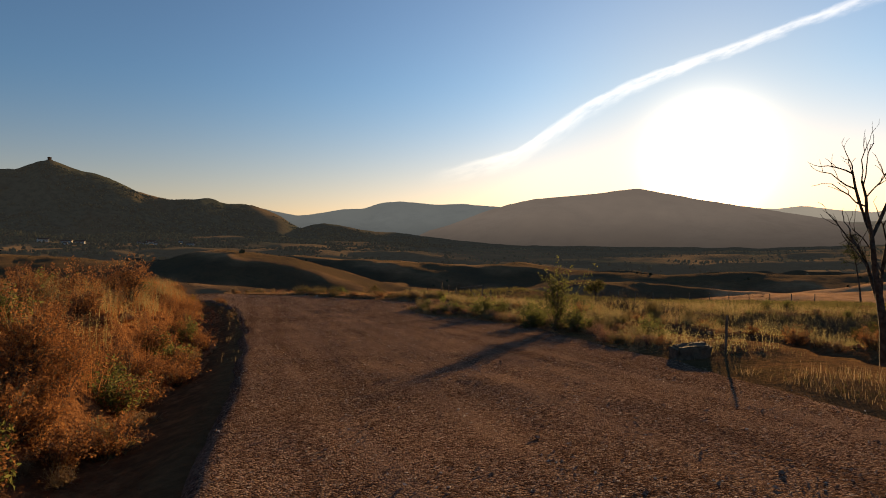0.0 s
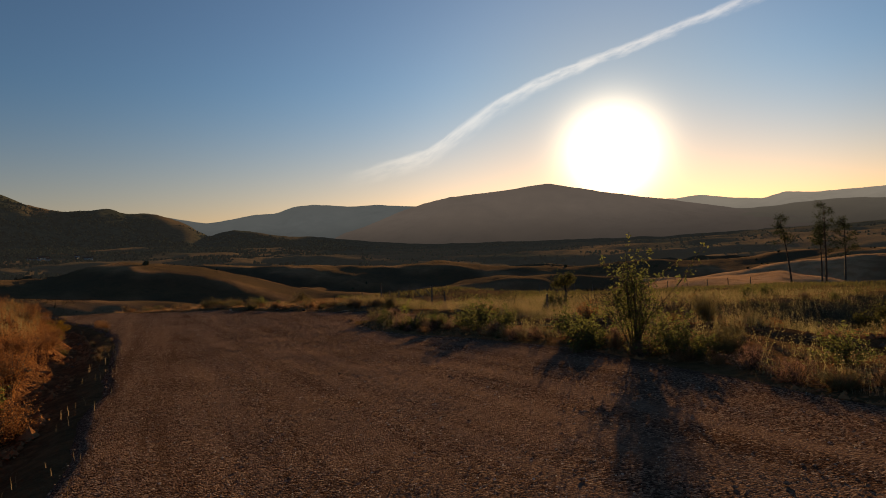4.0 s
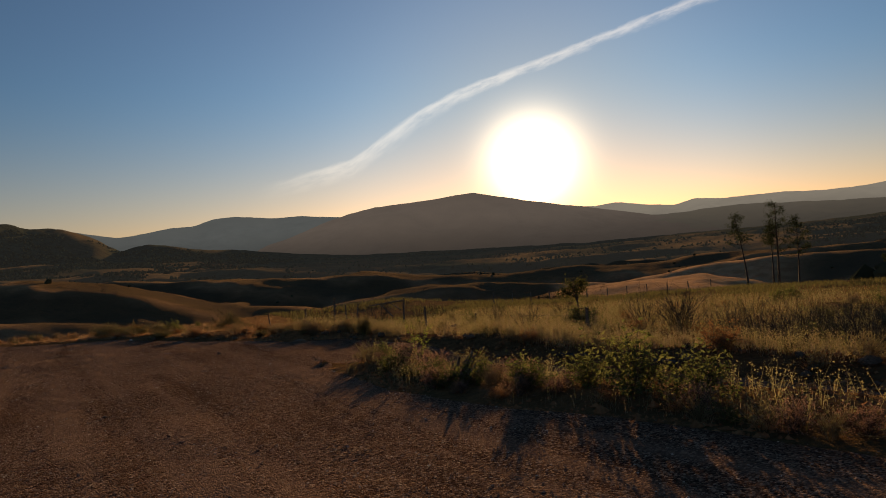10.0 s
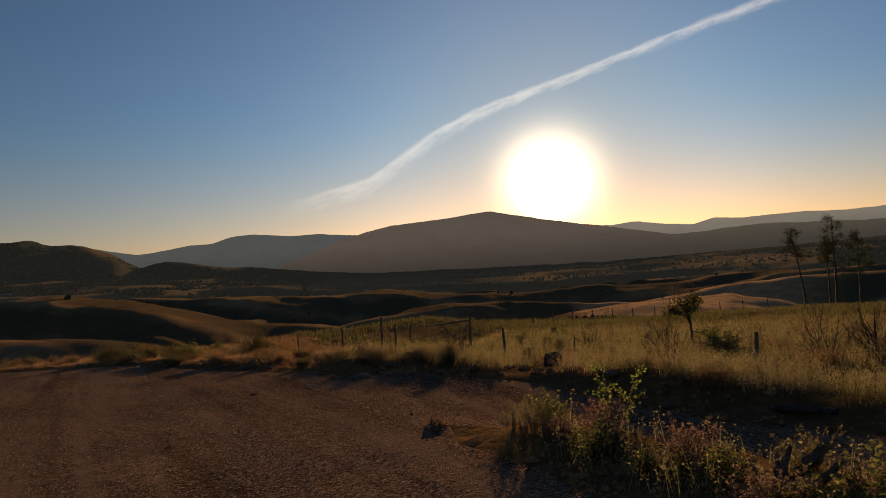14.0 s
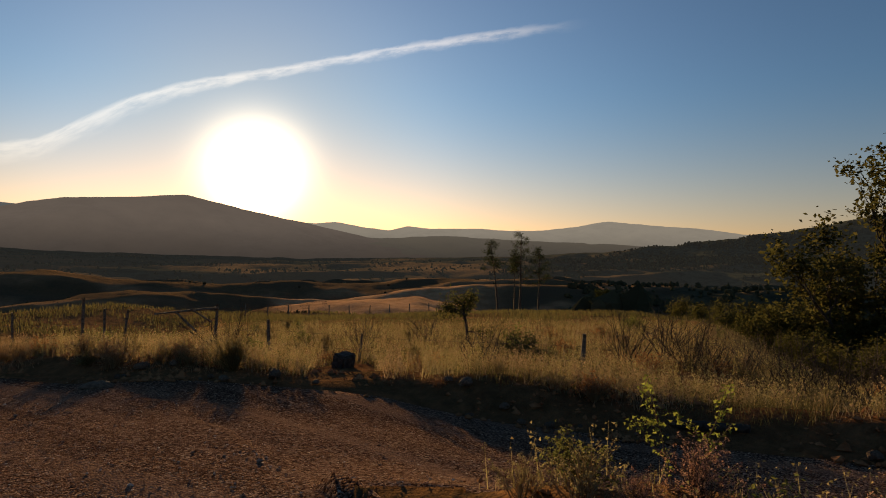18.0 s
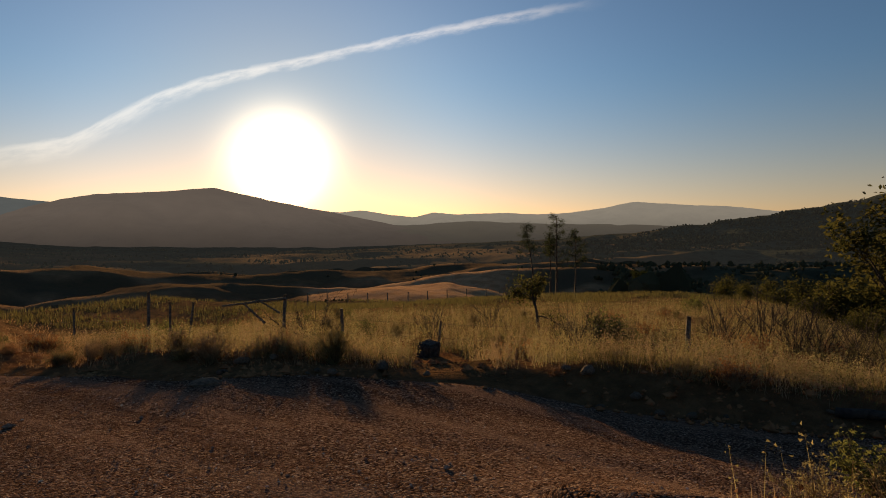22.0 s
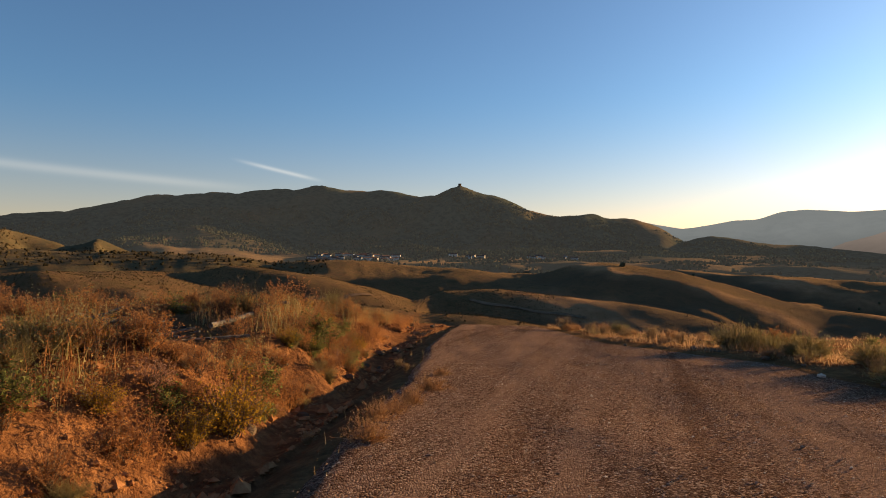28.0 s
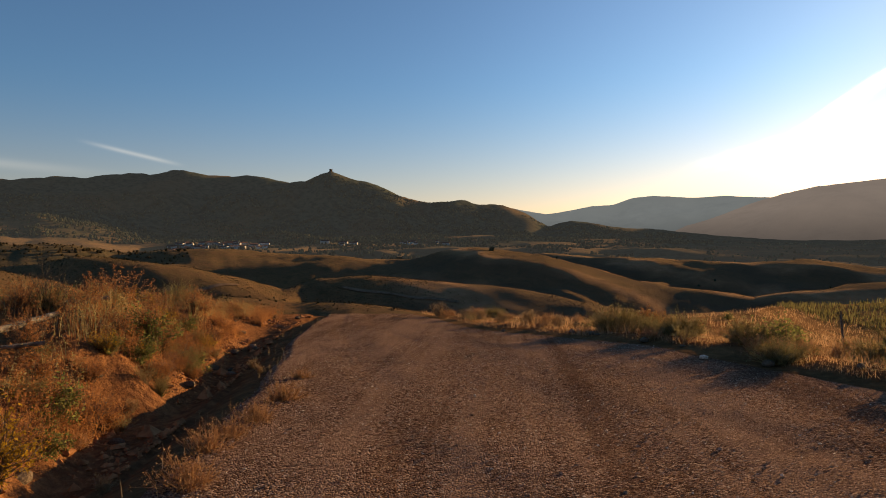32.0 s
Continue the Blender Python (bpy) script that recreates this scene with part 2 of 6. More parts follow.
def gravel_material():
    m = surface("gravel", (0.135, 0.072, 0.048), (0.325, 0.185, 0.128), 45.0, 0.5, third=(0.130, 0.070, 0.047), third_scale=0.4, spec=0.0)
    n = Nodes(m.node_tree)
    b = m.node_tree.nodes["Principled BSDF"]
    where = n.add("ShaderNodeTexCoord").outputs["Object"]
    old = b.inputs["Base Color"].links[0].from_socket
    cells = n.add("ShaderNodeTexVoronoi", Vector=where, Scale=64.0)
    grey = n.add("ShaderNodeSeparateColor", Color=cells.outputs["Color"]).outputs[0]
    big = n.add("ShaderNodeTexVoronoi", Vector=where, Scale=25.0)
    chip = n.add("ShaderNodeSeparateColor", Color=big.outputs["Color"]).outputs[0]
    col = n.mix(n.math("MULTIPLY", n.ramp(grey, 0.66, 0.86), 0.85), old, rgb(0.42, 0.29, 0.215))
    col = n.mix(n.math("MULTIPLY", n.ramp(grey, 0.36, 0.18), 0.85), col, rgb(0.05, 0.027, 0.018))
    col = n.mix(n.math("MULTIPLY", n.ramp(chip, 0.93, 0.97), n.ramp(big.outputs["Distance"], 0.32, 0.2)), col, rgb(0.60, 0.50, 0.42))
    col = n.mix(n.math("MULTIPLY", n.ramp(chip, 0.16, 0.08), 0.45), col, rgb(0.065, 0.035, 0.023))
    lanes = n.add("ShaderNodeMapping", Vector=where, Rotation=(0, 0, radians(34)), Scale=(0.55, 13.0, 1.0))
    lanes.vector_type = "TEXTURE"
    tracks = n.noise(lanes.outputs[0], 1.0, 4.0, 0.6)
    wheel = n.ramp(tracks, 0.48, 0.64)
    col = n.mix(n.math("MULTIPLY", n.ramp(tracks, 0.46, 0.34), 0.5), col, rgb(0.10, 0.052, 0.033))
    col = n.mix(n.math("MULTIPLY", wheel, 0.55), col, rgb(0.30, 0.182, 0.128))
    n.put(b.inputs["Base Color"], col)
    height = n.math("ADD", n.math("MULTIPLY", cells.outputs["Distance"], -1.6), n.math("MULTIPLY", big.outputs["Distance"], -0.6))
    height = n.math("ADD", height, n.math("MULTIPLY", n.noise(where, 5.0, 8.0, 0.8), 1.35))
    bn = n.add("ShaderNodeBump", Strength=1.0, Height=height)
    bn.inputs["Distance"].default_value = 0.02
    n.put(b.inputs["Normal"], bn.outputs[0])
    return m


M_GRAVEL = gravel_material()
M_STONE = surface("field_stone", (0.11, 0.075, 0.053), (0.24, 0.17, 0.12), 9.0, 0.95, 0.5, per_piece=0.5, spec=0.05)
M_PEBBLE = surface("brown_pebbles", (0.13, 0.075, 0.053), (0.38, 0.26, 0.185), 30.0, 0.85, spec=0.015)
M_WHITE_STONE = surface("pale_quartz", (0.36, 0.28, 0.21), (0.70, 0.60, 0.50), 14.0, 0.7, 0.3, spec=0.05)
M_BARK = surface("bark", (0.035, 0.026, 0.02), (0.11, 0.085, 0.065), 12.0, 0.95, 0.8)
M_PINE_BARK = surface("pine_bark", (0.05, 0.032, 0.022), (0.14, 0.09, 0.06), 10.0, 0.95, 0.8)
M_OLD_WOOD = surface("grey_wood", (0.07, 0.055, 0.042), (0.20, 0.165, 0.13), 16.0, 0.9, 0.6)
M_CHAR = surface("dark_stump", (0.03, 0.024, 0.02), (0.09, 0.07, 0.055), 9.0, 0.95, 0.7)
M_TWIG = surface("twigs", (0.07, 0.045, 0.03), (0.16, 0.11, 0.075), 20.0, 0.9)
M_WIRE = surface("rusty_wire", (0.06, 0.04, 0.03), (0.12, 0.09, 0.07), 30.0, 0.6, metal=0.6)
M_GREEN = leaf("green_leaves", (0.05, 0.062, 0.024), (0.155, 0.155, 0.056), 0.6)
M_OAK = leaf("oak_leaves", (0.035, 0.044, 0.016), (0.115, 0.10, 0.036), 0.42)
M_NEEDLE = leaf("pine_needles", (0.03, 0.042, 0.018), (0.075, 0.085, 0.034), 0.35)
M_DRY = leaf("rust_dry_stalks", (0.17, 0.066, 0.029), (0.45, 0.215, 0.094), 0.32)
M_STRAW = leaf("straw", (0.19, 0.13, 0.078), (0.40, 0.285, 0.172), 0.38)
M_TAN = leaf("tan_grass", (0.24, 0.13, 0.070), (0.50, 0.30, 0.17), 0.45)
M_OLIVE = leaf("olive_grass", (0.066, 0.064, 0.028), (0.155, 0.128, 0.056), 0.44)
M_GOLD = leaf("gold_broom", (0.16, 0.10, 0.02), (0.42, 0.24, 0.04), 0.45)
M_ROSE = leaf("rose_seed_heads", (0.20, 0.095, 0.066), (0.50, 0.29, 0.215), 0.4)
M_FRESH = leaf("fresh_leaves", (0.09, 0.12, 0.03), (0.24, 0.26, 0.07), 0.6)
M_SAGE = leaf("sage_weed", (0.12, 0.108, 0.052), (0.34, 0.275, 0.145), 0.5)
M_WALL = surface("white_render", (0.40, 0.37, 0.33), (0.60, 0.57, 0.52), 0.6, 0.9, per_piece=0.4)
M_ROOF = surface("clay_tiles", (0.16, 0.075, 0.045), (0.30, 0.14, 0.08), 0.9, 0.9, per_piece=0.4)
M_PANE = surface("window_pane", (0.03, 0.035, 0.04), (0.06, 0.065, 0.07), 2.0, 0.15, spec=0.5)
# far ranges: their haze is an emitted colour, strongest towards the tops
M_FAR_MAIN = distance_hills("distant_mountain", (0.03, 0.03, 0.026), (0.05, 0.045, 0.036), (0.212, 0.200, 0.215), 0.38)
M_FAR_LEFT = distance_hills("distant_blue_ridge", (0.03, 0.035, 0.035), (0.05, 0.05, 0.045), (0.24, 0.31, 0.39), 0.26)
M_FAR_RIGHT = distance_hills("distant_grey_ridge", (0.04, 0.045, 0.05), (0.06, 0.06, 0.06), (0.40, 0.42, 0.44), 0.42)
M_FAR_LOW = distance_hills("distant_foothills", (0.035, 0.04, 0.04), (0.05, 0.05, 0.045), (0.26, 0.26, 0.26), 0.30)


def ground_material():
    """Dry grassland near by; farther off rolling pasture, stubble and scrub in broad patches."""
    m = bpy.data.materials.new("dry_grassland")
    m.use_nodes = True
    n = Nodes(m.node_tree)
    b = m.node_tree.nodes["Principled BSDF"]
    where = n.add("ShaderNodeTexCoord").outputs["Object"]
    fine = n.ramp(n.noise(where, 6.0, 6.0, 0.65), 0.3, 0.7)
    mid = n.ramp(n.noise(where, 0.12, 5.0, 0.6), 0.35, 0.65)
    broad = n.ramp(n.noise(where, 0.006, 4.0, 0.55), 0.42, 0.60)
    wood = n.add("ShaderNodeAttribute")
    wood.attribute_name = "woodland"
    soil = n.add("ShaderNodeAttribute")
    soil.attribute_name = "soil"
    straw = n.add("ShaderNodeAttribute")
    straw.attribute_name = "straw"
    grass = n.mix(fine, rgb(0.14, 0.080, 0.038), rgb(0.31, 0.165, 0.075))
    pasture = n.mix(mid, rgb(0.085, 0.06, 0.03), rgb(0.24, 0.108, 0.05))
    col = n.mix(0.5, grass, pasture)
    col = n.mix(n.math("MULTIPLY", broad, 0.75), col, rgb(0.10, 0.06, 0.033))
    scrub = n.ramp(n.noise(where, 0.9, 5.0, 0.75), 0.50, 0.62)
    col = n.mix(n.math("MULTIPLY", scrub, 0.7), col, rgb(0.085, 0.055, 0.026))
    bushes = n.ramp(n.noise(where, 0.16, 6.0, 0.8), 0.50, 0.58)
    col = n.mix(n.math("MULTIPLY", bushes, 0.6), col, rgb(0.075, 0.055, 0.026))
    # darker brown tone over part of the ground
    dark_slope = n.add("ShaderNodeAttribute")
    dark_slope.attribute_name = "dark_slope"
    col = n.mix(dark_slope.outputs["Fac"], col, n.mix(fine, rgb(0.06, 0.043, 0.027), rgb(0.112, 0.074, 0.045)))
    # stubble colour; on the ridge tops it paints their lit rims
    col = n.mix(straw.outputs["Fac"], col, n.mix(mid, rgb(0.40, 0.18, 0.085), rgb(0.56, 0.28, 0.145)))
    trees = n.mix(n.ramp(n.noise(where, 0.05, 5.0, 0.7), 0.35, 0.6), rgb(0.034, 0.042, 0.028), rgb(0.082, 0.082, 0.05))
    col = n.mix(wood.outputs["Fac"], col, trees)
    clay = n.ramp(n.noise(where, 1.6, 6.0, 0.7), 0.40, 0.62)
    earth = n.mix(fine, rgb(0.15, 0.062, 0.03), rgb(0.30, 0.135, 0.062))
    earth = n.mix(n.math("MULTIPLY", clay, 0.55), earth, rgb(0.115, 0.052, 0.027))
    col = n.mix(soil.outputs["Fac"], col, earth)
    n.put(b.inputs["Base Color"], col)
    b.inputs["Roughness"].default_value, b.inputs["Specular IOR Level"].default_value = 1.0, 0.0
    bare = n.math("SUBTRACT", n.math("SUBTRACT", 1.0, wood.outputs["Fac"]), soil.outputs["Fac"], clamp=True)
    n.put(b.inputs["Sheen Weight"], n.math("MULTIPLY_ADD", straw.outputs["Fac"], 0.12, n.math("MULTIPLY", bare, 0.05)))
    b.inputs["Sheen Roughness"].default_value = 0.4
    b.inputs["Sheen Tint"].default_value = rgb(0.95, 0.66, 0.42)
    bn = n.add("ShaderNodeBump", Strength=0.9, Height=n.math("ADD", n.noise(where, 9.0, 6.0, 0.7), n.math("MULTIPLY", n.noise(where, 0.35, 7.0, 0.72), 5.0)))
    bn.inputs["Distance"].default_value = 0.12
    n.put(b.inputs["Normal"], bn.outputs[0])
    return m


M_GROUND = ground_material()
HAZE_GLOW = (0.0098, 0.0102, 0.0112)  # haze over the far side of the valley, painted as emission
# copy of the ground that emits the haze colour
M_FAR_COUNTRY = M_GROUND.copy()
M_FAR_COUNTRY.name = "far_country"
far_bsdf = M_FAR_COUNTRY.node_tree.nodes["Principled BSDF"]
far_bsdf.inputs["Emission Color"].default_value, far_bsdf.inputs["Emission Strength"].default_value = rgb(*HAZE_GLOW), 1.0


# ---- mesh helpers ----
def mesh_of(name, verts, faces, mat, smooth=True):
    """A mesh from arrays; every face has the same number of corners."""
    v, f = np.asarray(verts, np.float32), np.asarray(faces, np.int32)
    me = bpy.data.meshes.new(name)
    me.vertices.add(len(v)), me.loops.add(f.size), me.polygons.add(len(f))
    me.vertices.foreach_set("co", v.ravel())
    me.loops.foreach_set("vertex_index", f.ravel())
    me.polygons.foreach_set("loop_start", np.arange(0, f.size, f.shape[1], dtype=np.int32))
    me.polygons.foreach_set("use_smooth", np.full(len(f), smooth))
    me.update(calc_edges=True)
    me.validate()
    me.materials.append(mat)
    return me


def part(name, me, parent=None, label=""):
    ob = new(name, me)
    if parent is not None:
        ob.parent = parent
    return tagged(ob, label)


def grid_faces(rows, cols, wrap=False):
    i, j = np.meshgrid(np.arange(rows - 1), np.arange(cols if wrap else cols - 1), indexing="ij")
    j2 = (j + 1) % cols
    return np.stack([i * cols + j, i * cols + j2, (i + 1) * cols + j2, (i + 1) * cols + j], -1).reshape(-1, 4)


def step(a, b, v):
    s = np.clip((v - a) / (b - a), 0, 1)
    return s * s * (3 - 2 * s)


def waves(x, y, scale, seed=0, octaves=4):
    """Smooth noise on arrays, about -1 to 1, from sums of turned sines."""
    rng, out, amp, total = np.random.default_rng(seed + 17), 0 * x, 1.0, 0.0
    for _ in range(octaves):
        for _ in range(3):
            a, p, q = rng.uniform(0, 2 * np.pi, 3)
            k = rng.uniform(0.75, 1.3) / scale
            warp = 0.9 * np.sin((x * np.sin(a) - y * np.cos(a)) * k * 0.7 + q)
            out = out + amp * np.sin((x * np.cos(a) + y * np.sin(a)) * k * 2 * np.pi * 0.5 + p + warp)
        total += amp * 1.7
        amp, scale = amp * 0.5, scale * 0.47
    return out / total


# ---- the lie of the land ----
HUB = (-10.0, 20.0, 0.6)  # the bend of the road, round which the view opens


def plane(x, y):
    return 0.0157 * x - 0.0428 * y + 0.265


LEFT_EDGE = [(4, -14), (1.3, -4), (-2.6, 3.1), (-5.0, 7.1), (-9.3, 13.6), (-14.7, 21.2), (-18.3, 25.4), (-22.0, 29.2), (-26.4, 33.2), (-31.0, 38.2), (-37, 44)]
RIGHT_EDGE = [(12, -14), (5.5, 0), (2.2, 6.2), (0.6, 9.7), (-1.1, 12.7), (-2.2, 15.2), (-4.2, 17.7), (-6.1, 19.4), (-7.4, 21.2), (-8.5, 23.1)]
FAR_EDGE = [(-36, 46), (-29.8, 41), (-24.5, 37.2), (-19.8, 36.1), (-15.2, 33), (-12.4, 30.8), (-10.4, 29.3), (-8.4, 28.4), (-7, 27.9), (-5.6, 26.6), (-4.2, 25),
            (-2.9, 23.4), (-1.5, 21.6), (0.5, 19), (2.5, 16), (4.5, 12.5), (6.5, 8.5), (9.5, 2), (15, -10)]
VERGE_EDGE = [(-8.6, 23.6), (-7.9, 23.3), (-7.1, 22.7), (-6.0, 21.7), (-4.8, 20.2), (-3.0, 18.4), (-0.8, 16.4), (1.2, 13.4), (3.4, 9.4), (6.5, 3.0), (12, -8)]


def across(x, y, line):
    """Signed distance from a line of points: positive to its right, going along it."""
    best, sign = np.full(x.shape, 1e9), np.ones(x.shape)
    for (ax, ay), (bx, by) in zip(line, line[1:]):
        dx, dy = bx - ax, by - ay
        s = np.clip(((x - ax) * dx + (y - ay) * dy) / (dx * dx + dy * dy), 0, 1)
        d = np.hypot(x - ax - s * dx, y - ay - s * dy)
        near = d < best
        best = np.where(near, d, best)
        sign = np.where(near, np.where((x - ax) * dy - (y - ay) * dx > 0, 1.0, -1.0), sign)
    return best * sign


def near_ground(x, y):
    """Height close to the road, and how much bare earth shows."""
    z = plane(x, y) + 0.03 * waves(x, y, 6, 1)
    left, far = -across(x, y, LEFT_EDGE), -across(x, y, FAR_EDGE)
    verge, right = across(x, y, VERGE_EDGE), across(x, y, RIGHT_EDGE)
    rough = waves(x, y, 2.2, 2)
    # ditch and cut bank on the uphill side
    bank = -0.36 * step(-0.05, 1.0, left) + (1.02 + 0.2 * rough) * step(0.92, 2.45, left + 0.25 * rough) + 0.10 * rough * step(2, 4, left) + (0.055 * waves(x, y, 0.55, 3) + 0.03 * waves(x, y, 0.22, 4)) * step(0.6, 1.4, left)
    bank = bank + 0.02 * np.clip(left - 3, 0, 12) * step(-10, 20, y)
    z = z + bank
    soil = step(0.05, 0.45, left) * (1 - 0.8 * step(2.0, 2.8, left))
    # lower track, its low bank, and the field that falls away beyond
    tip = step(31.5, 26.0, y + 0.2 * x + 1.4) * step(-9.6, -5.6, x)
    in_track = np.where((verge < 0) & (far < 0), 1.0, 0.0)
    deep = 0.5
    z = z - deep * np.where(far < 0, step(-0.1, 1.0, -verge) * tip, 0)
    beyond = np.clip(far, 0, None)
    z = z - np.where(far > 0, tip * (deep - (deep - 0.28) * step(0.0, 0.62, far + 0.16 * rough)), 0)
    z = z + np.where(far > 0, 0.13 * step(0.0, 0.6, far) * (1 - step(1.0, 2.4, far)) * (1 + 0.6 * rough), 0)
    slope = 0.088 - 0.05 * step(-10.5, -7.0, x) + 0.10 * step(44, 56, np.degrees(np.arctan2(x - HUB[0], y - HUB[1]))) * step(115, 95, np.degrees(np.arctan2(x - HUB[0], y - HUB[1])))
    z = z - step(-10.5, -7.0, x) * (0.10 * step(0.1, 0.6, far) + 0.22 * step(0.9, 3.0, far)) - slope * np.clip(beyond - 1.2, 0, 40) + 0.06 * rough * step(1, 3, far)
    soil = np.maximum(soil, np.where((far > -0.3) & (far < 1.6), 0.55 * step(1.6, 0.7, far), 0) * np.maximum(tip, 0.3))
    soil = np.maximum(soil, in_track * 0.5)
    soil = np.maximum(soil, 0.75 * step(0.0, 0.5, waves(x, y, 3.0, 19)) * step(0, 0.6, far) * step(14, 7, far))
    z = z + np.where((right > 0) & (verge > 0) & (far < 0), 0.07 * step(0, 0.6, right) * (1 + rough), 0)
    return z, soil


# crests that follow one another outwards: bearing, rise seen from the bend, distance
def crest(*rows):
    table = sorted(rows)
    az = np.array([r[0] for r in table], float)
    return az, np.array([r[1] for r in table], float), np.array([r[2] for r in table], float)


CRESTS = [
    crest((-180, -3, 60), (-110, -3, 50), (-90, -3.6, 30), (-70, -4, 28), (-55, -4.6, 30), (-42, -5, 29), (-30, -5.6, 24), (-20, -5.4, 32), (-14, -4.9, 55), (-5, -4.3, 65),
          (3, -5.2, 70), (15, -5.6, 80), (27, -5.1, 85), (39, -5, 80), (47, -6.2, 60), (51, -7.6, 52), (55, -8.8, 47), (65, -9.2, 46), (78, -8.5, 46), (95, -5, 50), (120, -3, 60), (180, -3, 60)),
    crest((-180, -3, 130), (-80, -3, 110), (-64, -3.4, 110), (-57, -3.6, 110), (-52, -4.2, 110), (-47, -4.6, 110), (-42, -5.4, 110), (-38, -5.9, 110), (-30, -7, 115), (0, -7.5, 140),
          (25, -7.5, 160), (60, -8, 120), (90, -5, 120), (180, -3, 130)),
    crest((-180, -1, 220), (-75, -0.4, 210), (-70, -0.8, 210), (-68, -0.5, 210), (-65, -0.9, 210), (-60, -1.5, 210), (-55, -2.6, 205), (-52.5, -3.3, 200), (-50, -2.6, 215), (-45, -2.5, 220),
          (-39, -3.1, 220), (-33, -4.0, 215), (-27, -5.0, 210), (-20, -6, 230), (0, -6, 280), (5, -5.2, 330), (8, -4.4, 350), (11.5, -4.1, 360), (15, -4, 370), (20, -3.9, 370), (23, -4.6, 350),
          (28, -5.6, 320), (60, -6, 260), (90, -3, 230), (180, -1, 220)),
    crest((-180, 1, 480), (-90, 1.2, 480), (-80, 1.05, 480), (-73, 1.0, 480), (-68.5, 0.8, 480), (-65, 0.2, 480), (-55, 0, 480), (-48, -0.4, 470), (-41.4, -1, 450), (-38.7, -0.4, 450),
          (-35.7, -0.2, 450), (-30, -0.8, 450), (-21.7, -3.2, 440), (-13.5, -4.5, 440), (-10, -3.8, 460), (-4, -3, 480), (0, -3.2, 480), (5, -3.8, 480), (12, -4.2, 500), (19.5, -3.1, 520),
          (24.4, -2.6, 520), (28, -2.3, 520), (33, -2.4, 520), (40, -3.6, 520), (60, -4, 480), (90, -1, 480), (180, 1, 480)),
    crest((-180, 0, 760), (-90, 2.6, 760), (-84, 2.7, 760), (-82, 2.0, 760), (-80, 1.3, 760), (-78, 2.0, 760), (-75, 0.6, 760), (-60, -1.2, 760), (-45, -1.4, 760), (-37, -1.1, 760), (-30, -0.8, 760), (-23, -1.2, 740), (-16, -1.6, 740), (-10, -1.5, 760), (-5, -2.3, 760), (0, -2.4, 760),
          (3, -2.8, 760), (8, -2.5, 780), (15, -2.5, 780), (25, -1.9, 780), (40, -2.2, 780), (60, -2.2, 700), (66, -1, 640), (69, -0.1, 620), (72, 0.4, 600), (90, 1.5, 600), (180, 0, 760)),
    crest((-180, 0, 1250), (-62, 0.0, 1250), (-55, 0.1, 1250), (-40, 0, 1250), (-30, -0.1, 1250), (-20, -0.6, 1250), (-10, -1.2, 1250), (0, -1.5, 1250), (10, -1.6, 1250), (25, -1.2, 1250),
          (40, -1, 1250), (60, -0.8, 1250), (90, 0, 1250), (180, 0, 1250)),
    crest((-180, 1, 1900), (-90, 1.5, 1900), (-80, 1.5, 1900), (-76, 2.0, 1900), (-73, 2.6, 1900), (-70.5, 2.8, 1900), (-67.5, 2.4, 1900), (-65, 1.8, 1900), (-62, 1.2, 1900), (-50, 1.1, 1900), (-40, 0.9, 1900), (-30, 0.6, 1900), (-20, 0.2, 1900), (-12, -0.3, 1900), (0, -0.6, 1900), (10, -0.7, 1900), (25, -0.4, 1900),
          (40, 0, 1800), (60, 0.6, 1700), (90, 1, 1700), (180, 1, 1900)),
    crest((-180, 4, 2700), (-90, 2.9, 2700), (-85.2, 3.4, 2700), (-81.8, 3.9, 2700), (-80.2, 3.9, 2700), (-77.9, 4.6, 2700), (-76, 5.2, 2700), (-74.6, 5.55, 2700), (-73, 5.5, 2700), (-68, 5.8, 2750), (-64, 6.2, 2800), (-60.8, 6.75, 2800), (-57, 6.2, 2750), (-53.5, 5.9, 2650), (-50.4, 5.9, 2550), (-49.2, 6.45, 2500),
          (-48.4, 6.7, 2500), (-47.2, 6.3, 2500), (-45.7, 5.85, 2500), (-43.8, 5.05, 2500), (-42.3, 4.5, 2500), (-39.8, 4.2, 2500), (-37.3, 4, 2550), (-33.8, 3.5, 2600), (-31.3, 2.7, 2600), (-29.4, 1.6, 2600),
          (-27.4, 2.0, 2600), (-25, 1.7, 2600), (-20.8, 1.1, 2600), (-16.4, 0.5, 2600), (-10, -0.1, 2600), (10, -0.5, 2600), (28, 0, 2500), (36.7, 0.6, 2300), (43.7, 1.4, 2200), (47.7, 2, 2200),
          (50.6, 2.3, 2200), (53.4, 2.9, 2200), (57, 3.5, 2200), (60.5, 3, 2200), (63.8, 2.4, 2200), (66.5, 2.8, 2200), (69, 3.5, 2200), (71.5, 3.9, 2200), (90, 4.5, 2300), (180, 4, 2700)),
    crest((-180, 0, 4800), (0, -0.4, 4800), (180, 0, 4800)),
]
DIPS = (0.12, 0.13, 0.12, 0.10, 0.05, 0.0, 0.02, 0.0)


def ridge_tops(az, r):
    """Long low ridges that lie across the light, rounded on top (1) and sharp in the hollows (0), and their spacing."""
    x, y = r * np.sin(np.radians(az)), r * np.cos(np.radians(az))
    length = 46 + 0.09 * r
    turn = (0.25 + 0.8 * np.cos(np.radians(az) - SUN_AZ)) * np.log(length / 46) / 0.09 + (26 * waves(x, y, 190, 64, 3) + 9 * waves(x, y, 55, 65, 2)) / length
    return length, np.abs(np.cos(np.pi * turn))


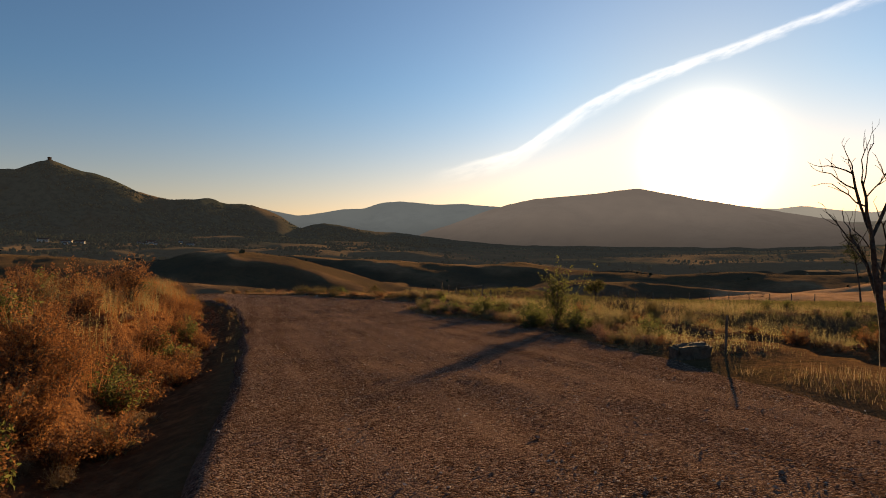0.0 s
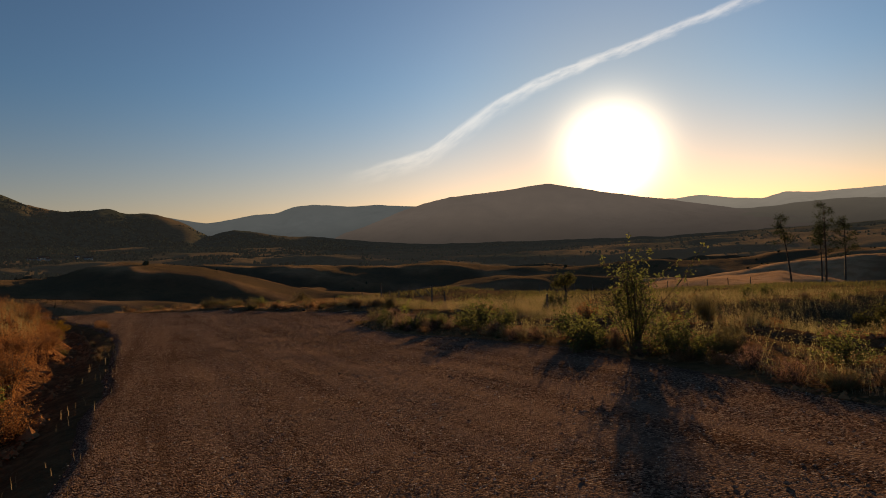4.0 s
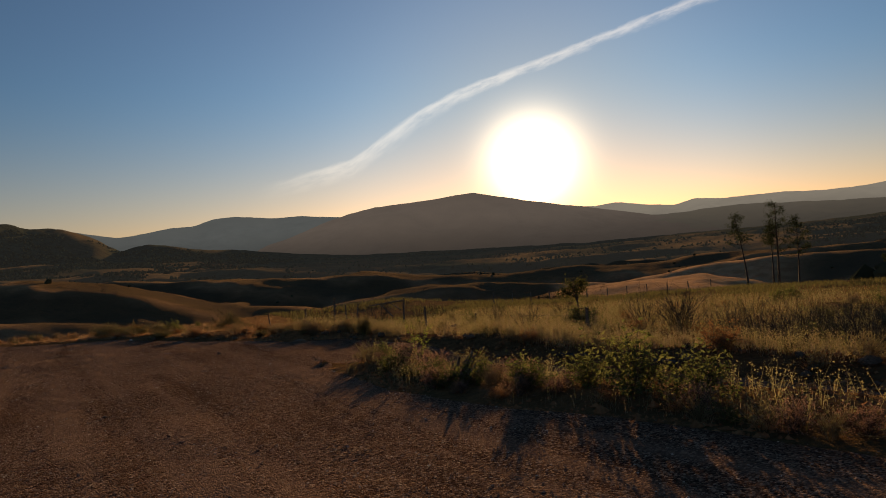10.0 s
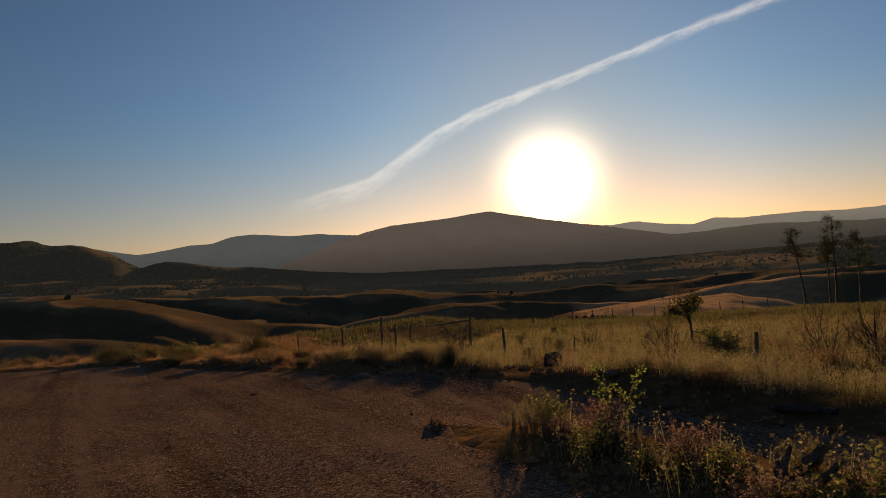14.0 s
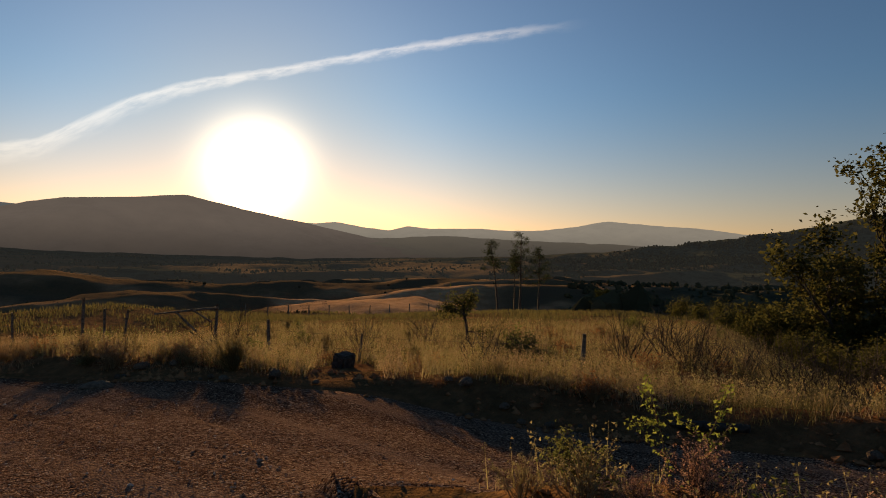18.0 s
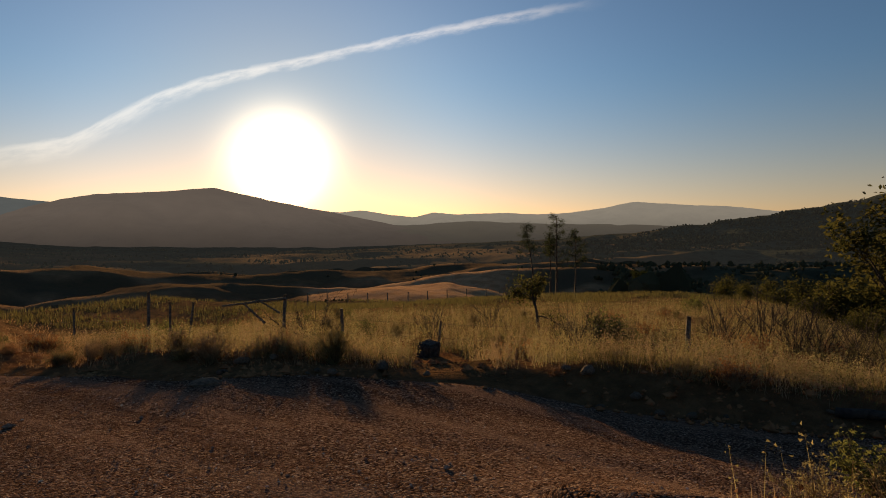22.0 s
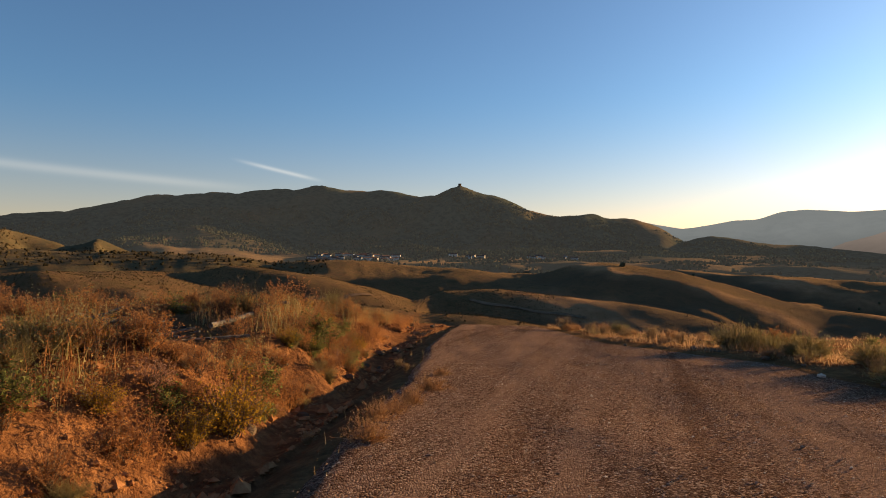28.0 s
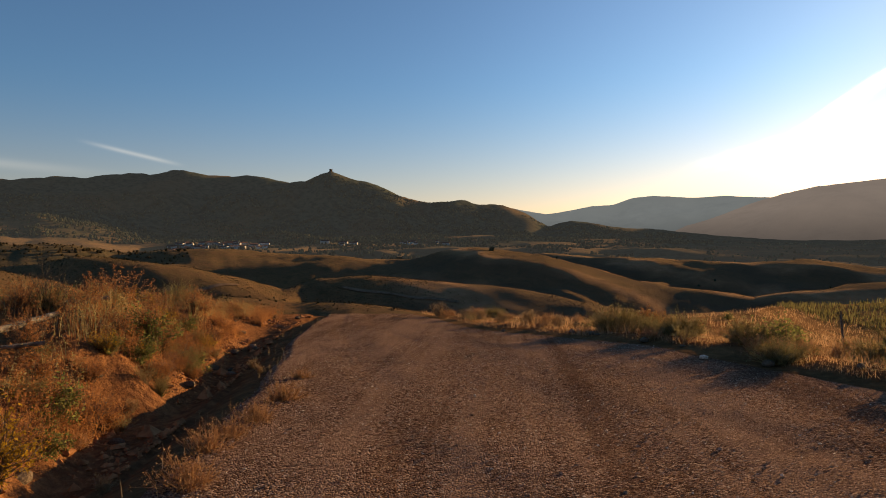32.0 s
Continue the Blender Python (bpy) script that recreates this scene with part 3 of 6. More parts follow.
def wide_ground(az, r):
    """Height of the open country by bearing and distance from the bend."""
    nodes = [(np.interp(az, a, d), np.interp(az, a, d) * np.tan(np.radians(np.interp(az, a, e))) + HUB[2]) for a, e, d in CRESTS]
    x, y = r * np.sin(np.radians(az)), r * np.cos(np.radians(az))
    spurs = waves(x, y, 120, 6, 3)
    folds = 2.4 * (np.abs(waves(x, y, 85, 61, 2)) - 0.3) + 1.0 * (np.abs(waves(x, y, 34, 62, 2)) - 0.3)
    length, top = ridge_tops(az, r)
    ridges = (top - 0.62) * length * 0.125 * np.clip(0.62 + 0.6 * waves(x, y, 210, 66, 2), 0.1, 1)
    r0, z0 = nodes[0]
    z = z0 + 0.06 * np.clip(r0 - r, 0, None)
    flat = 1 - 0.97 * step(4, 9, az) * step(28, 22, az)
    for (ra, za), (rb, zb), dip, even in zip(nodes, nodes[1:], DIPS, (1.0, flat) + (1.0,) * 6):
        s = np.clip((r - ra) / (rb - ra), 0, 1)
        bowl = np.sin(np.pi * s ** 0.8) ** 2
        zz = za + (zb - za) * s * s * (3 - 2 * s) - (dip * (rb - ra) - (spurs + folds * 0.5) * min(dip * 70, 7.0)) * bowl * even
        if ra.min() < 900:
            zz = zz + ridges * np.sin(np.pi * s) ** 0.6 * even
        else:
            zz = zz + (5.0 * waves(x, y, 150, 67, 3) + 34 * step(1500, 2100, r) * step(2.0, 4.5, np.interp(az, CRESTS[7][0], CRESTS[7][1])) * (np.abs(waves(x, y, 260, 68, 4)) - 0.3)) * np.sin(np.pi * s) ** 0.5
        z = np.where((r >= ra) & (r <= rb), zz, z)
    return z


def ground_height(x, y):
    x, y = np.asarray(x, float), np.asarray(y, float)
    dx, dy = x - HUB[0], y - HUB[1]
    az, r = np.degrees(np.arctan2(dx, dy)), np.hypot(dx, dy)
    close, _ = near_ground(x, y)
    r0 = np.interp(az, CRESTS[0][0], CRESTS[0][2])
    w = step(0.6, 1.0, r / r0)
    if not np.any(w > 0) and r.max() < 60:
        return close
    bumps = waves(x, y, 70, 7) * np.clip((r - 60) / 200, 0, 1) * 2.4 + waves(x, y, 260, 8, 5) * np.clip((r - 500) / 1500, 0, 1) * 11 * step(0.0, 60.0, wide_ground(az, r))
    return np.where(w < 1, close * (1 - w), 0) + wide_ground(az, r) * w + bumps


def gz(x, y):
    return float(ground_height(np.array([x]), np.array([y]))[0])


def build_ground():
    """One sheet from the road to the horizon: fine near the road, coarser outwards."""
    az = np.radians(np.r_[np.arange(-180, -96, 1.2), np.arange(-96, 84, 0.3), np.arange(84, 180, 1.2)])
    r = np.r_[np.arange(0.3, 46, 0.26), 46 * np.exp(np.linspace(0, math.log(4700 / 46), 210))]
    rr, aa = np.meshgrid(r, az, indexing="ij")
    x, y = HUB[0] + rr * np.sin(aa), HUB[1] + rr * np.cos(aa)
    z = ground_height(x, y)
    _, soil = near_ground(x, y)
    soil = np.where(rr < 60, soil, 0)
    # the sheet lies a little lower under the road and the track
    inside_road = (across(x, y, LEFT_EDGE) > -0.5) & (rr < 60) & ((across(x, y, RIGHT_EDGE) < -0.25) | (y > 23.2)) & ((x < -9.2) | (y < 23.4)) & (across(x, y, FAR_EDGE) > 0.25)
    inside_track = (across(x, y, VERGE_EDGE) < -0.2) & (x > -9.7) & (across(x, y, FAR_EDGE) > 0.2) & (rr < 40)
    z = z - np.where(inside_road | inside_track, 0.07, 0)
    deg = np.degrees(aa)
    # the last term only darkens the left slopes with the woodland colour
    wood = np.clip(step(700, 1300, rr) * (0.32 + 0.7 * waves(x, y, 240, 11)) + step(1500, 2000, rr) * 0.7 + step(38, 45, deg) * step(60, 110, rr) * 0.9 + step(-60, -66, deg) * step(300, 380, rr) * step(1000, 800, rr) * 0.6, 0, 1)
    # darker tone by bearing: mid-distance slopes, and right of the low bank
    dark_slope = np.clip(step(-52, -40, deg) * step(110, 80, deg) * step(48, 75, rr) * (0.62 + 0.5 * waves(x, y, 60, 71, 3)) + step(44, 52, deg) * step(110, 90, deg) * step(9.5, 13, rr) * step(60, 48, rr) * 0.85, 0, 0.9)
    straw = np.clip(step(180, 320, rr) * step(700, 480, rr) * step(6.5, 8.5, deg) * step(29, 23, deg) * 0.95, 0, 1)
    # sunlit rims of the ridges, painted with the pale straw colour
    lit_rim = step(0.80, 0.97, ridge_tops(deg, rr)[1]) * step(70, 110, rr) * step(1100, 800, rr) * step(-48, -36, deg)
    straw = np.maximum(straw, 0.42 * lit_rim * np.clip(0.7 + 0.6 * waves(x, y, 40, 72, 3), 0, 1))
    verts = np.stack([x, y, z], -1).reshape(-1, 3)
    n = len(az)
    faces = grid_faces(len(r), n, wrap=True)
    hub = np.array([[HUB[0], HUB[1], gz(HUB[0], HUB[1]) - 0.07]])
    ring = int(np.searchsorted(r, 1050))
    near, far = faces[:ring * n], faces[ring * n:] - ring * n
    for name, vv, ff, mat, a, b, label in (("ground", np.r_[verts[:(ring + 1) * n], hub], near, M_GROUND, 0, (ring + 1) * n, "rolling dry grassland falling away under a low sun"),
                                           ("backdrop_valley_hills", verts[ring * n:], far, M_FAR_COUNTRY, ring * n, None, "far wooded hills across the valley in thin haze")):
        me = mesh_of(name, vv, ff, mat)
        for key, values in (("soil", soil), ("woodland", wood), ("straw", straw), ("dark_slope", dark_slope)):
            data = values.ravel()[a:b]
            data = np.r_[data, 0] if name == "ground" else data
            me.attributes.new(key, "FLOAT", "POINT").data.foreach_set("value", data.astype(np.float32))
        tagged(new(name, me), label, "ground", kind="structure")


def resample(line, count):
    p = np.array(line, float)
    s = np.r_[0, np.cumsum(np.hypot(*np.diff(p, axis=0).T))]
    t = np.linspace(0, s[-1], count)
    out = np.stack([np.interp(t, s, p[:, 0]), np.interp(t, s, p[:, 1])], -1)
    for _ in range(max(2, count // 40)):
        out[1:-1] = (out[:-2] + 2 * out[1:-1] + out[2:]) / 4
    return out


def build_road(name, left, right, count, wide, mat, ruts, label, lift=0.012):
    a, b = resample(left, count), resample(right, count)
    s = np.linspace(0, 1, wide)
    edge = 0.08 * waves(a[:, 0] * 1.0, a[:, 1], 1.4, 21)[:, None] * np.array([1.0, 0])[None] + 0.14 * waves(b[:, 0], b[:, 1], 1.3, 22)[:, None] * np.array([0, 1.0])[None]
    f = s[None] + edge[:, :1] * (1 - s) / 9 + edge[:, 1:] * s / 9
    x, y = a[:, :1] * (1 - f) + b[:, :1] * f, a[:, 1:] * (1 - f) + b[:, 1:] * f
    z = ground_height(x, y) + lift
    z = z - 0.11 * (1 - step(0, 0.02, s))[None] - 0.05 * (1 - step(0, 0.02, 1 - s))[None]
    inner = np.sin(np.pi * np.clip(s, 0, 1))[None] ** 0.5
    z = z + inner * (0.012 * waves(x, y, 1.1, 23) + 0.006 * waves(x, y, 0.35, 24))
    for centre, depth, width in ruts:
        z = z - depth * np.exp(-(((s[None] - centre - 0.02 * waves(x, y, 9, 25)) / width) ** 2)) * (0.7 + 0.5 * waves(x, y, 3, 26))
    me = mesh_of(name, np.stack([x, y, z], -1).reshape(-1, 3), grid_faces(count, wide), mat)
    return tagged(new(name, me), label, "road", kind="structure")


build_ground()
main_right = RIGHT_EDGE + [(-8.8, 24.6), (-9.5, 27.0), (-10.6, 28.9), (-12.4, 30.8), (-15.2, 33), (-19.8, 36.1), (-24.5, 37.2), (-29.8, 41), (-36, 46)]
build_road("road", LEFT_EDGE, main_right, 420, 80, M_GRAVEL, [(0.22, 0.012, 0.03), (0.45, 0.012, 0.035), (0.62, 0.01, 0.03), (0.8, 0.01, 0.03)],
           "wide reddish-brown gravel road with worn wheel ruts")
build_road("dirt_track", [(-11.4, 24.4), (-9.8, 24.0)] + VERGE_EDGE[:-1], [(-12.2, 29.6), (-11.2, 29.4)] + FAR_EDGE[6:-1], 170, 24, M_GRAVEL, [(0.3, 0.03, 0.06), (0.7, 0.03, 0.06)], "lower packed-dirt track beside the gravel road", -0.01)


def build_path(name, rows, width, label):
    """A worn path laid over the slopes: bearing and distance from the bend, smoothed."""
    p = resample([(HUB[0] + r * math.sin(radians(a)), HUB[1] + r * math.cos(radians(a))) for a, r in rows], 90)
    d = np.gradient(p, axis=0)
    d = d / np.linalg.norm(d, axis=1, keepdims=True)
    side = np.stack([d[:, 1], -d[:, 0]], -1)
    q = p[:, None] + side[:, None] * (np.linspace(-0.5, 0.5, 4) * width)[None, :, None]
    z = ground_height(q[..., 0], q[..., 1]) + 0.22
    me = mesh_of(name, np.concatenate([q, z[..., None]], -1).reshape(-1, 3), grid_faces(90, 4), M_TRAIL)
    tagged(new(name, me), label, "path", kind="structure")


M_TRAIL = surface("bare_trail", (0.11, 0.07, 0.045), (0.20, 0.13, 0.085), 0.8, 0.95, spec=0.0)
build_path("path_1", [(-47.7, 205.3), (-45.3, 202.7), (-42.9, 200.7), (-40.6, 197.5), (-37.8, 193.4)], 1.5, "pale dirt path winding over the hillside")
build_path("path_2", [(-61.7, 179.4), (-58.8, 180.5), (-56.0, 187.7)], 1.4, "pale dirt path crossing the slope")


# ---- far mountains ----
def mountain(name, rows, rough, seed, mat, label):
    """A far range: a ridge line of given bearing, rise and distance, with flanks running down on both sides."""
    a, e, d = crest(*rows)
    az = np.arange(a[0], a[-1] + 0.01, 0.12)
    el, dist = np.interp(az, a, e), np.interp(az, a, d)
    k = np.ones(5) / 5
    el = np.convolve(np.pad(el, 2, mode="edge"), k, "valid")
    el = el + rough * waves(az * 10, az * 0, 12, seed, 3)
    u = np.r_[np.linspace(-1, 0, 22), np.linspace(0.15, 0.6, 4)]
    uu, aa = np.meshgrid(u, az, indexing="ij")
    top = dist * np.tan(np.radians(el)) + HUB[2]
    r = dist[None] + uu * 900
    x, y = HUB[0] + r * np.sin(np.radians(aa)), HUB[1] + r * np.cos(np.radians(aa))
    fall = np.abs(uu) ** 1.15
    z = top[None] * (1 - fall) + (-60) * fall + 40 * waves(x, y, 420, seed + 1, 5) * np.sin(np.pi * np.clip(np.abs(uu), 0, 1))
    me = mesh_of(name, np.stack([x, y, z], -1).reshape(-1, 3), grid_faces(len(u), len(az)), mat)
    tagged(new(name, me), label, "mountain", kind="structure")


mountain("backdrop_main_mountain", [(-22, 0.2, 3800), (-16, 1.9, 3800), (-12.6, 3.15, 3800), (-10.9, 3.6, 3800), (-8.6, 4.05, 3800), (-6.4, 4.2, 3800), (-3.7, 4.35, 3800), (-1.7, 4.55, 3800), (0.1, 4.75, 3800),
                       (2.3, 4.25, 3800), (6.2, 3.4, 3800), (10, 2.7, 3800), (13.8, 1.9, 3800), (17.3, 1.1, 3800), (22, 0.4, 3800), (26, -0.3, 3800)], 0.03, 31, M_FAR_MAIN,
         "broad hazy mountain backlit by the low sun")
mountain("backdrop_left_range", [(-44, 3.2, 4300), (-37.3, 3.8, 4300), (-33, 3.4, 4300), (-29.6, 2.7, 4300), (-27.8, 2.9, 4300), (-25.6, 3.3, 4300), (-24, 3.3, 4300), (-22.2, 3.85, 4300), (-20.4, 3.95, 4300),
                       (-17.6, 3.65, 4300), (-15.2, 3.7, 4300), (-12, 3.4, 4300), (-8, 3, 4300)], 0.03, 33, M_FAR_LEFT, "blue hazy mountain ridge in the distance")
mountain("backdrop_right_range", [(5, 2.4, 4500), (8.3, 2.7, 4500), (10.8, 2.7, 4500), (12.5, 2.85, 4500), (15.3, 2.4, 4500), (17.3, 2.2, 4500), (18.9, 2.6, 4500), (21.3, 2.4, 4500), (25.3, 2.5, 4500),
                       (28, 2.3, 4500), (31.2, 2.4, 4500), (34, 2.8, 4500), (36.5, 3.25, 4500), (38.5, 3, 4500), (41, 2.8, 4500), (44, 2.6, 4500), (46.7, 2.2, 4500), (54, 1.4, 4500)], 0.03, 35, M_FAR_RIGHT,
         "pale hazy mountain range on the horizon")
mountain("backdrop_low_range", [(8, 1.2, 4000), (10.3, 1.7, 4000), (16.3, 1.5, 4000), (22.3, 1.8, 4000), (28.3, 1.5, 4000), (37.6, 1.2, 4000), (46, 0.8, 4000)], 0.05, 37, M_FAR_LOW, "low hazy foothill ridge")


# ---- plants: builders ----
class Pile:
    """Gathers triangles of loose pieces."""

    def __init__(self, seed):
        self.v, self.f, self.n, self.rng = [], [], 0, np.random.default_rng(seed)

    def add(self, v, f):
        self.v.append(np.asarray(v, float).reshape(-1, 3))
        self.f.append(np.asarray(f, int).reshape(-1, 3) + self.n)
        self.n += len(self.v[-1])

    def tube(self, points, radii, sides=5, closed=True):
        p, rr = np.asarray(points, float), np.asarray(radii, float)
        d = np.gradient(p, axis=0)
        d /= np.linalg.norm(d, axis=1, keepdims=True) + 1e-9
        ref = np.where(np.abs(d[:, 2:]) > 0.9, [[1.0, 0, 0]], [[0, 0, 1.0]])
        a = np.cross(d, ref)
        a /= np.linalg.norm(a, axis=1, keepdims=True) + 1e-9
        b = np.cross(d, a)
        t = np.arange(sides) * 2 * np.pi / sides
        v = p[:, None] + rr[:, None, None] * (np.cos(t)[None, :, None] * a[:, None] + np.sin(t)[None, :, None] * b[:, None])
        q = grid_faces(len(p), sides, wrap=True)
        f = np.r_[q[:, [0, 1, 2]], q[:, [0, 2, 3]]]
        end = len(p) * sides
        if not closed:
            self.add(v.reshape(-1, 3), f)
            return
        caps = [[end, j, (j + 1) % sides] for j in range(sides)] + [[end + 1, (len(p) - 1) * sides + (j + 1) % sides, (len(p) - 1) * sides + j] for j in range(sides)]
        self.add(np.r_[v.reshape(-1, 3), p[:1], p[-1:]], np.r_[f, caps])

    def leaves(self, at, size, droop=0.2, narrow=0.45, plain=False):
        """A folded leaf (or a plain three-cornered one) at each place, turned at random."""
        at = np.asarray(at, float).reshape(-1, 3)
        k = len(at)
        a = self.rng.normal(size=(k, 3))
        a[:, 2] = a[:, 2] * 0.6 - droop
        a /= np.linalg.norm(a, axis=1, keepdims=True)
        b = np.cross(a, self.rng.normal(size=(k, 3)))
        b /= np.linalg.norm(b, axis=1, keepdims=True)
        ln = size * self.rng.uniform(0.6, 1.3, (k, 1))
        if plain:
            v = np.stack([at - a * ln * 0.1, at + a * ln * 0.55 + b * ln * narrow * 0.75, at + a * ln * 0.75 - b * ln * narrow * 0.55], 1)
            self.add(v, np.arange(k * 3).reshape(-1, 3))
            return
        up = np.cross(a, b) * ln * 0.12
        v = np.stack([at, at + a * ln * 0.5 + b * ln * narrow * 0.5 + up, at + a * ln, at + a * ln * 0.5 - b * ln * narrow * 0.5 + up], 1)
        i = np.arange(k)[:, None] * 4
        self.add(v, np.concatenate([i + [0, 1, 2], i + [0, 2, 3]]))

    def blades(self, base, height, width, lean=0.35, bend=0.25):
        """Grass: a bent, tapering blade at each place."""
        base = np.asarray(base, float).reshape(-1, 3)
        k = len(base)
        t = self.rng.uniform(0, 2 * np.pi, k)
        out = np.stack([np.cos(t), np.sin(t), 0 * t], -1)
        side = np.stack([-np.sin(t + self.rng.normal(0, 0.8, k)), np.cos(t), 0 * t], -1)
        h = (height * self.rng.uniform(0.5, 1.25, k))[:, None]
        w = (width * self.rng.uniform(0.6, 1.4, k))[:, None]
        l1, l2 = self.rng.uniform(0, lean, (k, 1)), self.rng.uniform(0, bend, (k, 1))
        mid = base + out * h * l1 * 0.5 + [0, 0, 1] * h * 0.55
        top = base + out * h * (l1 + l2) + [0, 0, 1] * h
        v = np.stack([base - side * w, base + side * w, mid + side * w * 0.8, mid - side * w * 0.8, top], 1)
        i = np.arange(k)[:, None] * 5
        self.add(v, np.concatenate([i + [0, 1, 2], i + [0, 2, 3], i + [3, 2, 4]]))

    def mesh(self, name, mat, smooth=True):
        return mesh_of(name, np.concatenate(self.v), np.concatenate(self.f), mat, smooth)


def stalk(rng, base, way, length, bend, steps=5):
    p, d, out = np.array(base, float), np.array(way, float), []
    for _ in range(steps):
        out.append(p.copy())
        d = d + rng.normal(0, bend, 3)
        d /= np.linalg.norm(d)
        p = p + d * length / (steps - 1)
    return np.array(out)


def bush(name, seed, stems, height, spread, leaf_mat, stem_mat, leaf_count, leaf_size, label, category="shrub", tops=0.0, narrow=0.45, bare=0.0, up=1.0):
    """A shrub of many thin stems that fork, with its leaves set along the outer part of them. Rests at its own origin."""
    wood, green = Pile(seed), Pile(seed + 1)
    rng, spots = wood.rng, []
    for _ in range(stems):
        t, tilt = rng.uniform(0, 2 * np.pi), spread * math.sqrt(rng.uniform(0.02, 1))
        way = np.array([math.cos(t) * tilt, math.sin(t) * tilt, up])
        way /= np.linalg.norm(way)
        h = height * rng.uniform(0.55, 1.0)
        base = (rng.normal(0, 0.06) * spread, rng.normal(0, 0.06) * spread, -0.05)
        main = stalk(rng, base, way, h, 0.16, 6)
        wood.tube(main[[0, 2, 4, 5]], np.linspace(0.008, 0.002, 4) * (0.6 + height * 0.5), 3, False)
        twigs = [main]
        for _ in range(3):
            k = rng.integers(2, 5)
            d = main[k] - main[k - 1]
            d = d / np.linalg.norm(d) + rng.normal(0, 0.55, 3)
            d[2] = abs(d[2])
            twig = stalk(rng, main[k], d / np.linalg.norm(d), h * rng.uniform(0.25, 0.5), 0.2, 4)
            wood.tube(twig[[0, 3]], np.array([0.004, 0.0015]) * (0.6 + height * 0.5), 3, False)
            twigs.append(twig)
        for w in twigs:
            for _ in range(max(1, leaf_count // (4 * stems))):
                s = rng.uniform(bare, 1) if rng.uniform() > tops else rng.uniform(0.85, 1.0)
                i = min(int(s * (len(w) - 1)), len(w) - 2)
                spots.append(w[i] + (w[i + 1] - w[i]) * (s * (len(w) - 1) - i) + rng.normal(0, leaf_size * 0.5, 3))
    spots = np.array(spots)
    spots[:, 2] = np.maximum(spots[:, 2], 0.02)
    green.leaves(spots, leaf_size, narrow=narrow, plain=leaf_size < 0.05)
    thing = tagged(new(name), label, category)
    part("branchwork", wood.mesh("branchwork", stem_mat), thing)
    part("foliage", green.mesh("foliage", leaf_mat, False), thing)
    return thing


def grow(wood, tips, rng, base, way, length, radius, level, levels, spread, up, forks):
    steps = 6 if level == 0 else 5
    p = stalk(rng, base, way, length, 0.10 + 0.05 * level, steps)
    wood.tube(p, np.linspace(radius, radius * (0.45 if level else 0.4), steps), 6 if level < 2 else 4)
    if level >= levels:
        tips.append(p)
        return
    for k in range(forks[level]):
        s = rng.uniform(0.35 if level == 0 else 0.25, 1.0) if k else 1.0
        i = min(int(s * (steps - 1)), steps - 2)
        at = p[i] + (p[i + 1] - p[i]) * (s * (steps - 1) - i)
        d = (p[i + 1] - p[i]) / np.linalg.norm(p[i + 1] - p[i])
        d = d * 0.8 + rng.normal(0, spread, 3) + np.array([0, 0, up])
        d /= np.linalg.norm(d)
        grow(wood, tips, rng, at, d, length * rng.uniform(0.42, 0.66) * (1.1 - 0.25 * s), radius * (0.5 - 0.12 * s), level + 1, levels, spread, up, forks)


def tree(name, seed, trunks, levels, forks, spread, up, leaf_mat, bark, per_tip, leaf_size, label, cluster=0.22, narrow=0.55, droop=0.2):
    """A tree from its trunks (base, way, length, radius), forking into limbs, with leaves round the outermost twigs."""
    wood, crown = Pile(seed), Pile(seed + 5)
    thing = tagged(new(name), label, "tree")
    tips = []
    for base, way, length, radius in trunks:
        w = np.array(way, float)
        grow(wood, tips, wood.rng, np.array(base, float), w / np.linalg.norm(w), length, radius, 0, levels, spread, up, forks)
    part("trunk", wood.mesh("trunk", bark), thing)
    if per_tip:
        spots = np.concatenate([t[crown.rng.integers(1, len(t), per_tip)] + crown.rng.normal(0, cluster, (per_tip, 3)) for t in tips])
        crown.leaves(spots, leaf_size, droop, narrow)
        part("crown", crown.mesh("crown", leaf_mat, False), thing)
    return thing


def pine(name, seed, height, lean, first, reach, label, tufts=7, needles=11):
    """A tall bare-stemmed pine with an open crown of needle tufts."""
    wood, crown = Pile(seed), Pile(seed + 3)
    rng = wood.rng
    thing = tagged(new(name), label, "tree")
    k = 12
    s = np.linspace(0, 1, k)
    p = np.stack([lean[0] * s ** 1.3 + 0.06 * np.sin(5 * s), lean[1] * s, height * s - 0.2], -1)
    wood.tube(p, 0.14 * (1 - 0.82 * s) * height / 9, 7)
    spots = []
    for z in np.linspace(first, 1.0, int(26 * (1 - first) / 0.55) + 4):
        at = np.array([np.interp(z, s, p[:, j]) for j in range(3)])
        t = rng.uniform(0, 2 * np.pi)
        out = reach * (1.15 - 0.75 * (z - first) / (1 - first)) * rng.uniform(0.45, 1.1)
        limb = stalk(rng, at, (math.cos(t), math.sin(t), 0.35), out, 0.16, 5)
        wood.tube(limb, np.linspace(0.035, 0.012, 5), 4)
        for _ in range(tufts):
            spots.append(limb[rng.integers(2, 5)] + rng.normal(0, 0.2, 3) * [1, 1, 0.6])
    spots.append(p[-1])
    spots = np.array(spots)
    crown.leaves(np.repeat(spots, needles, 0) + rng.normal(0, 0.13, (len(spots) * needles, 3)), 0.26, 0.0, 0.12)
    part("trunk", wood.mesh("trunk", M_PINE_BARK), thing)
    part("crown", crown.mesh("crown", M_NEEDLE, False), thing)
    return thing


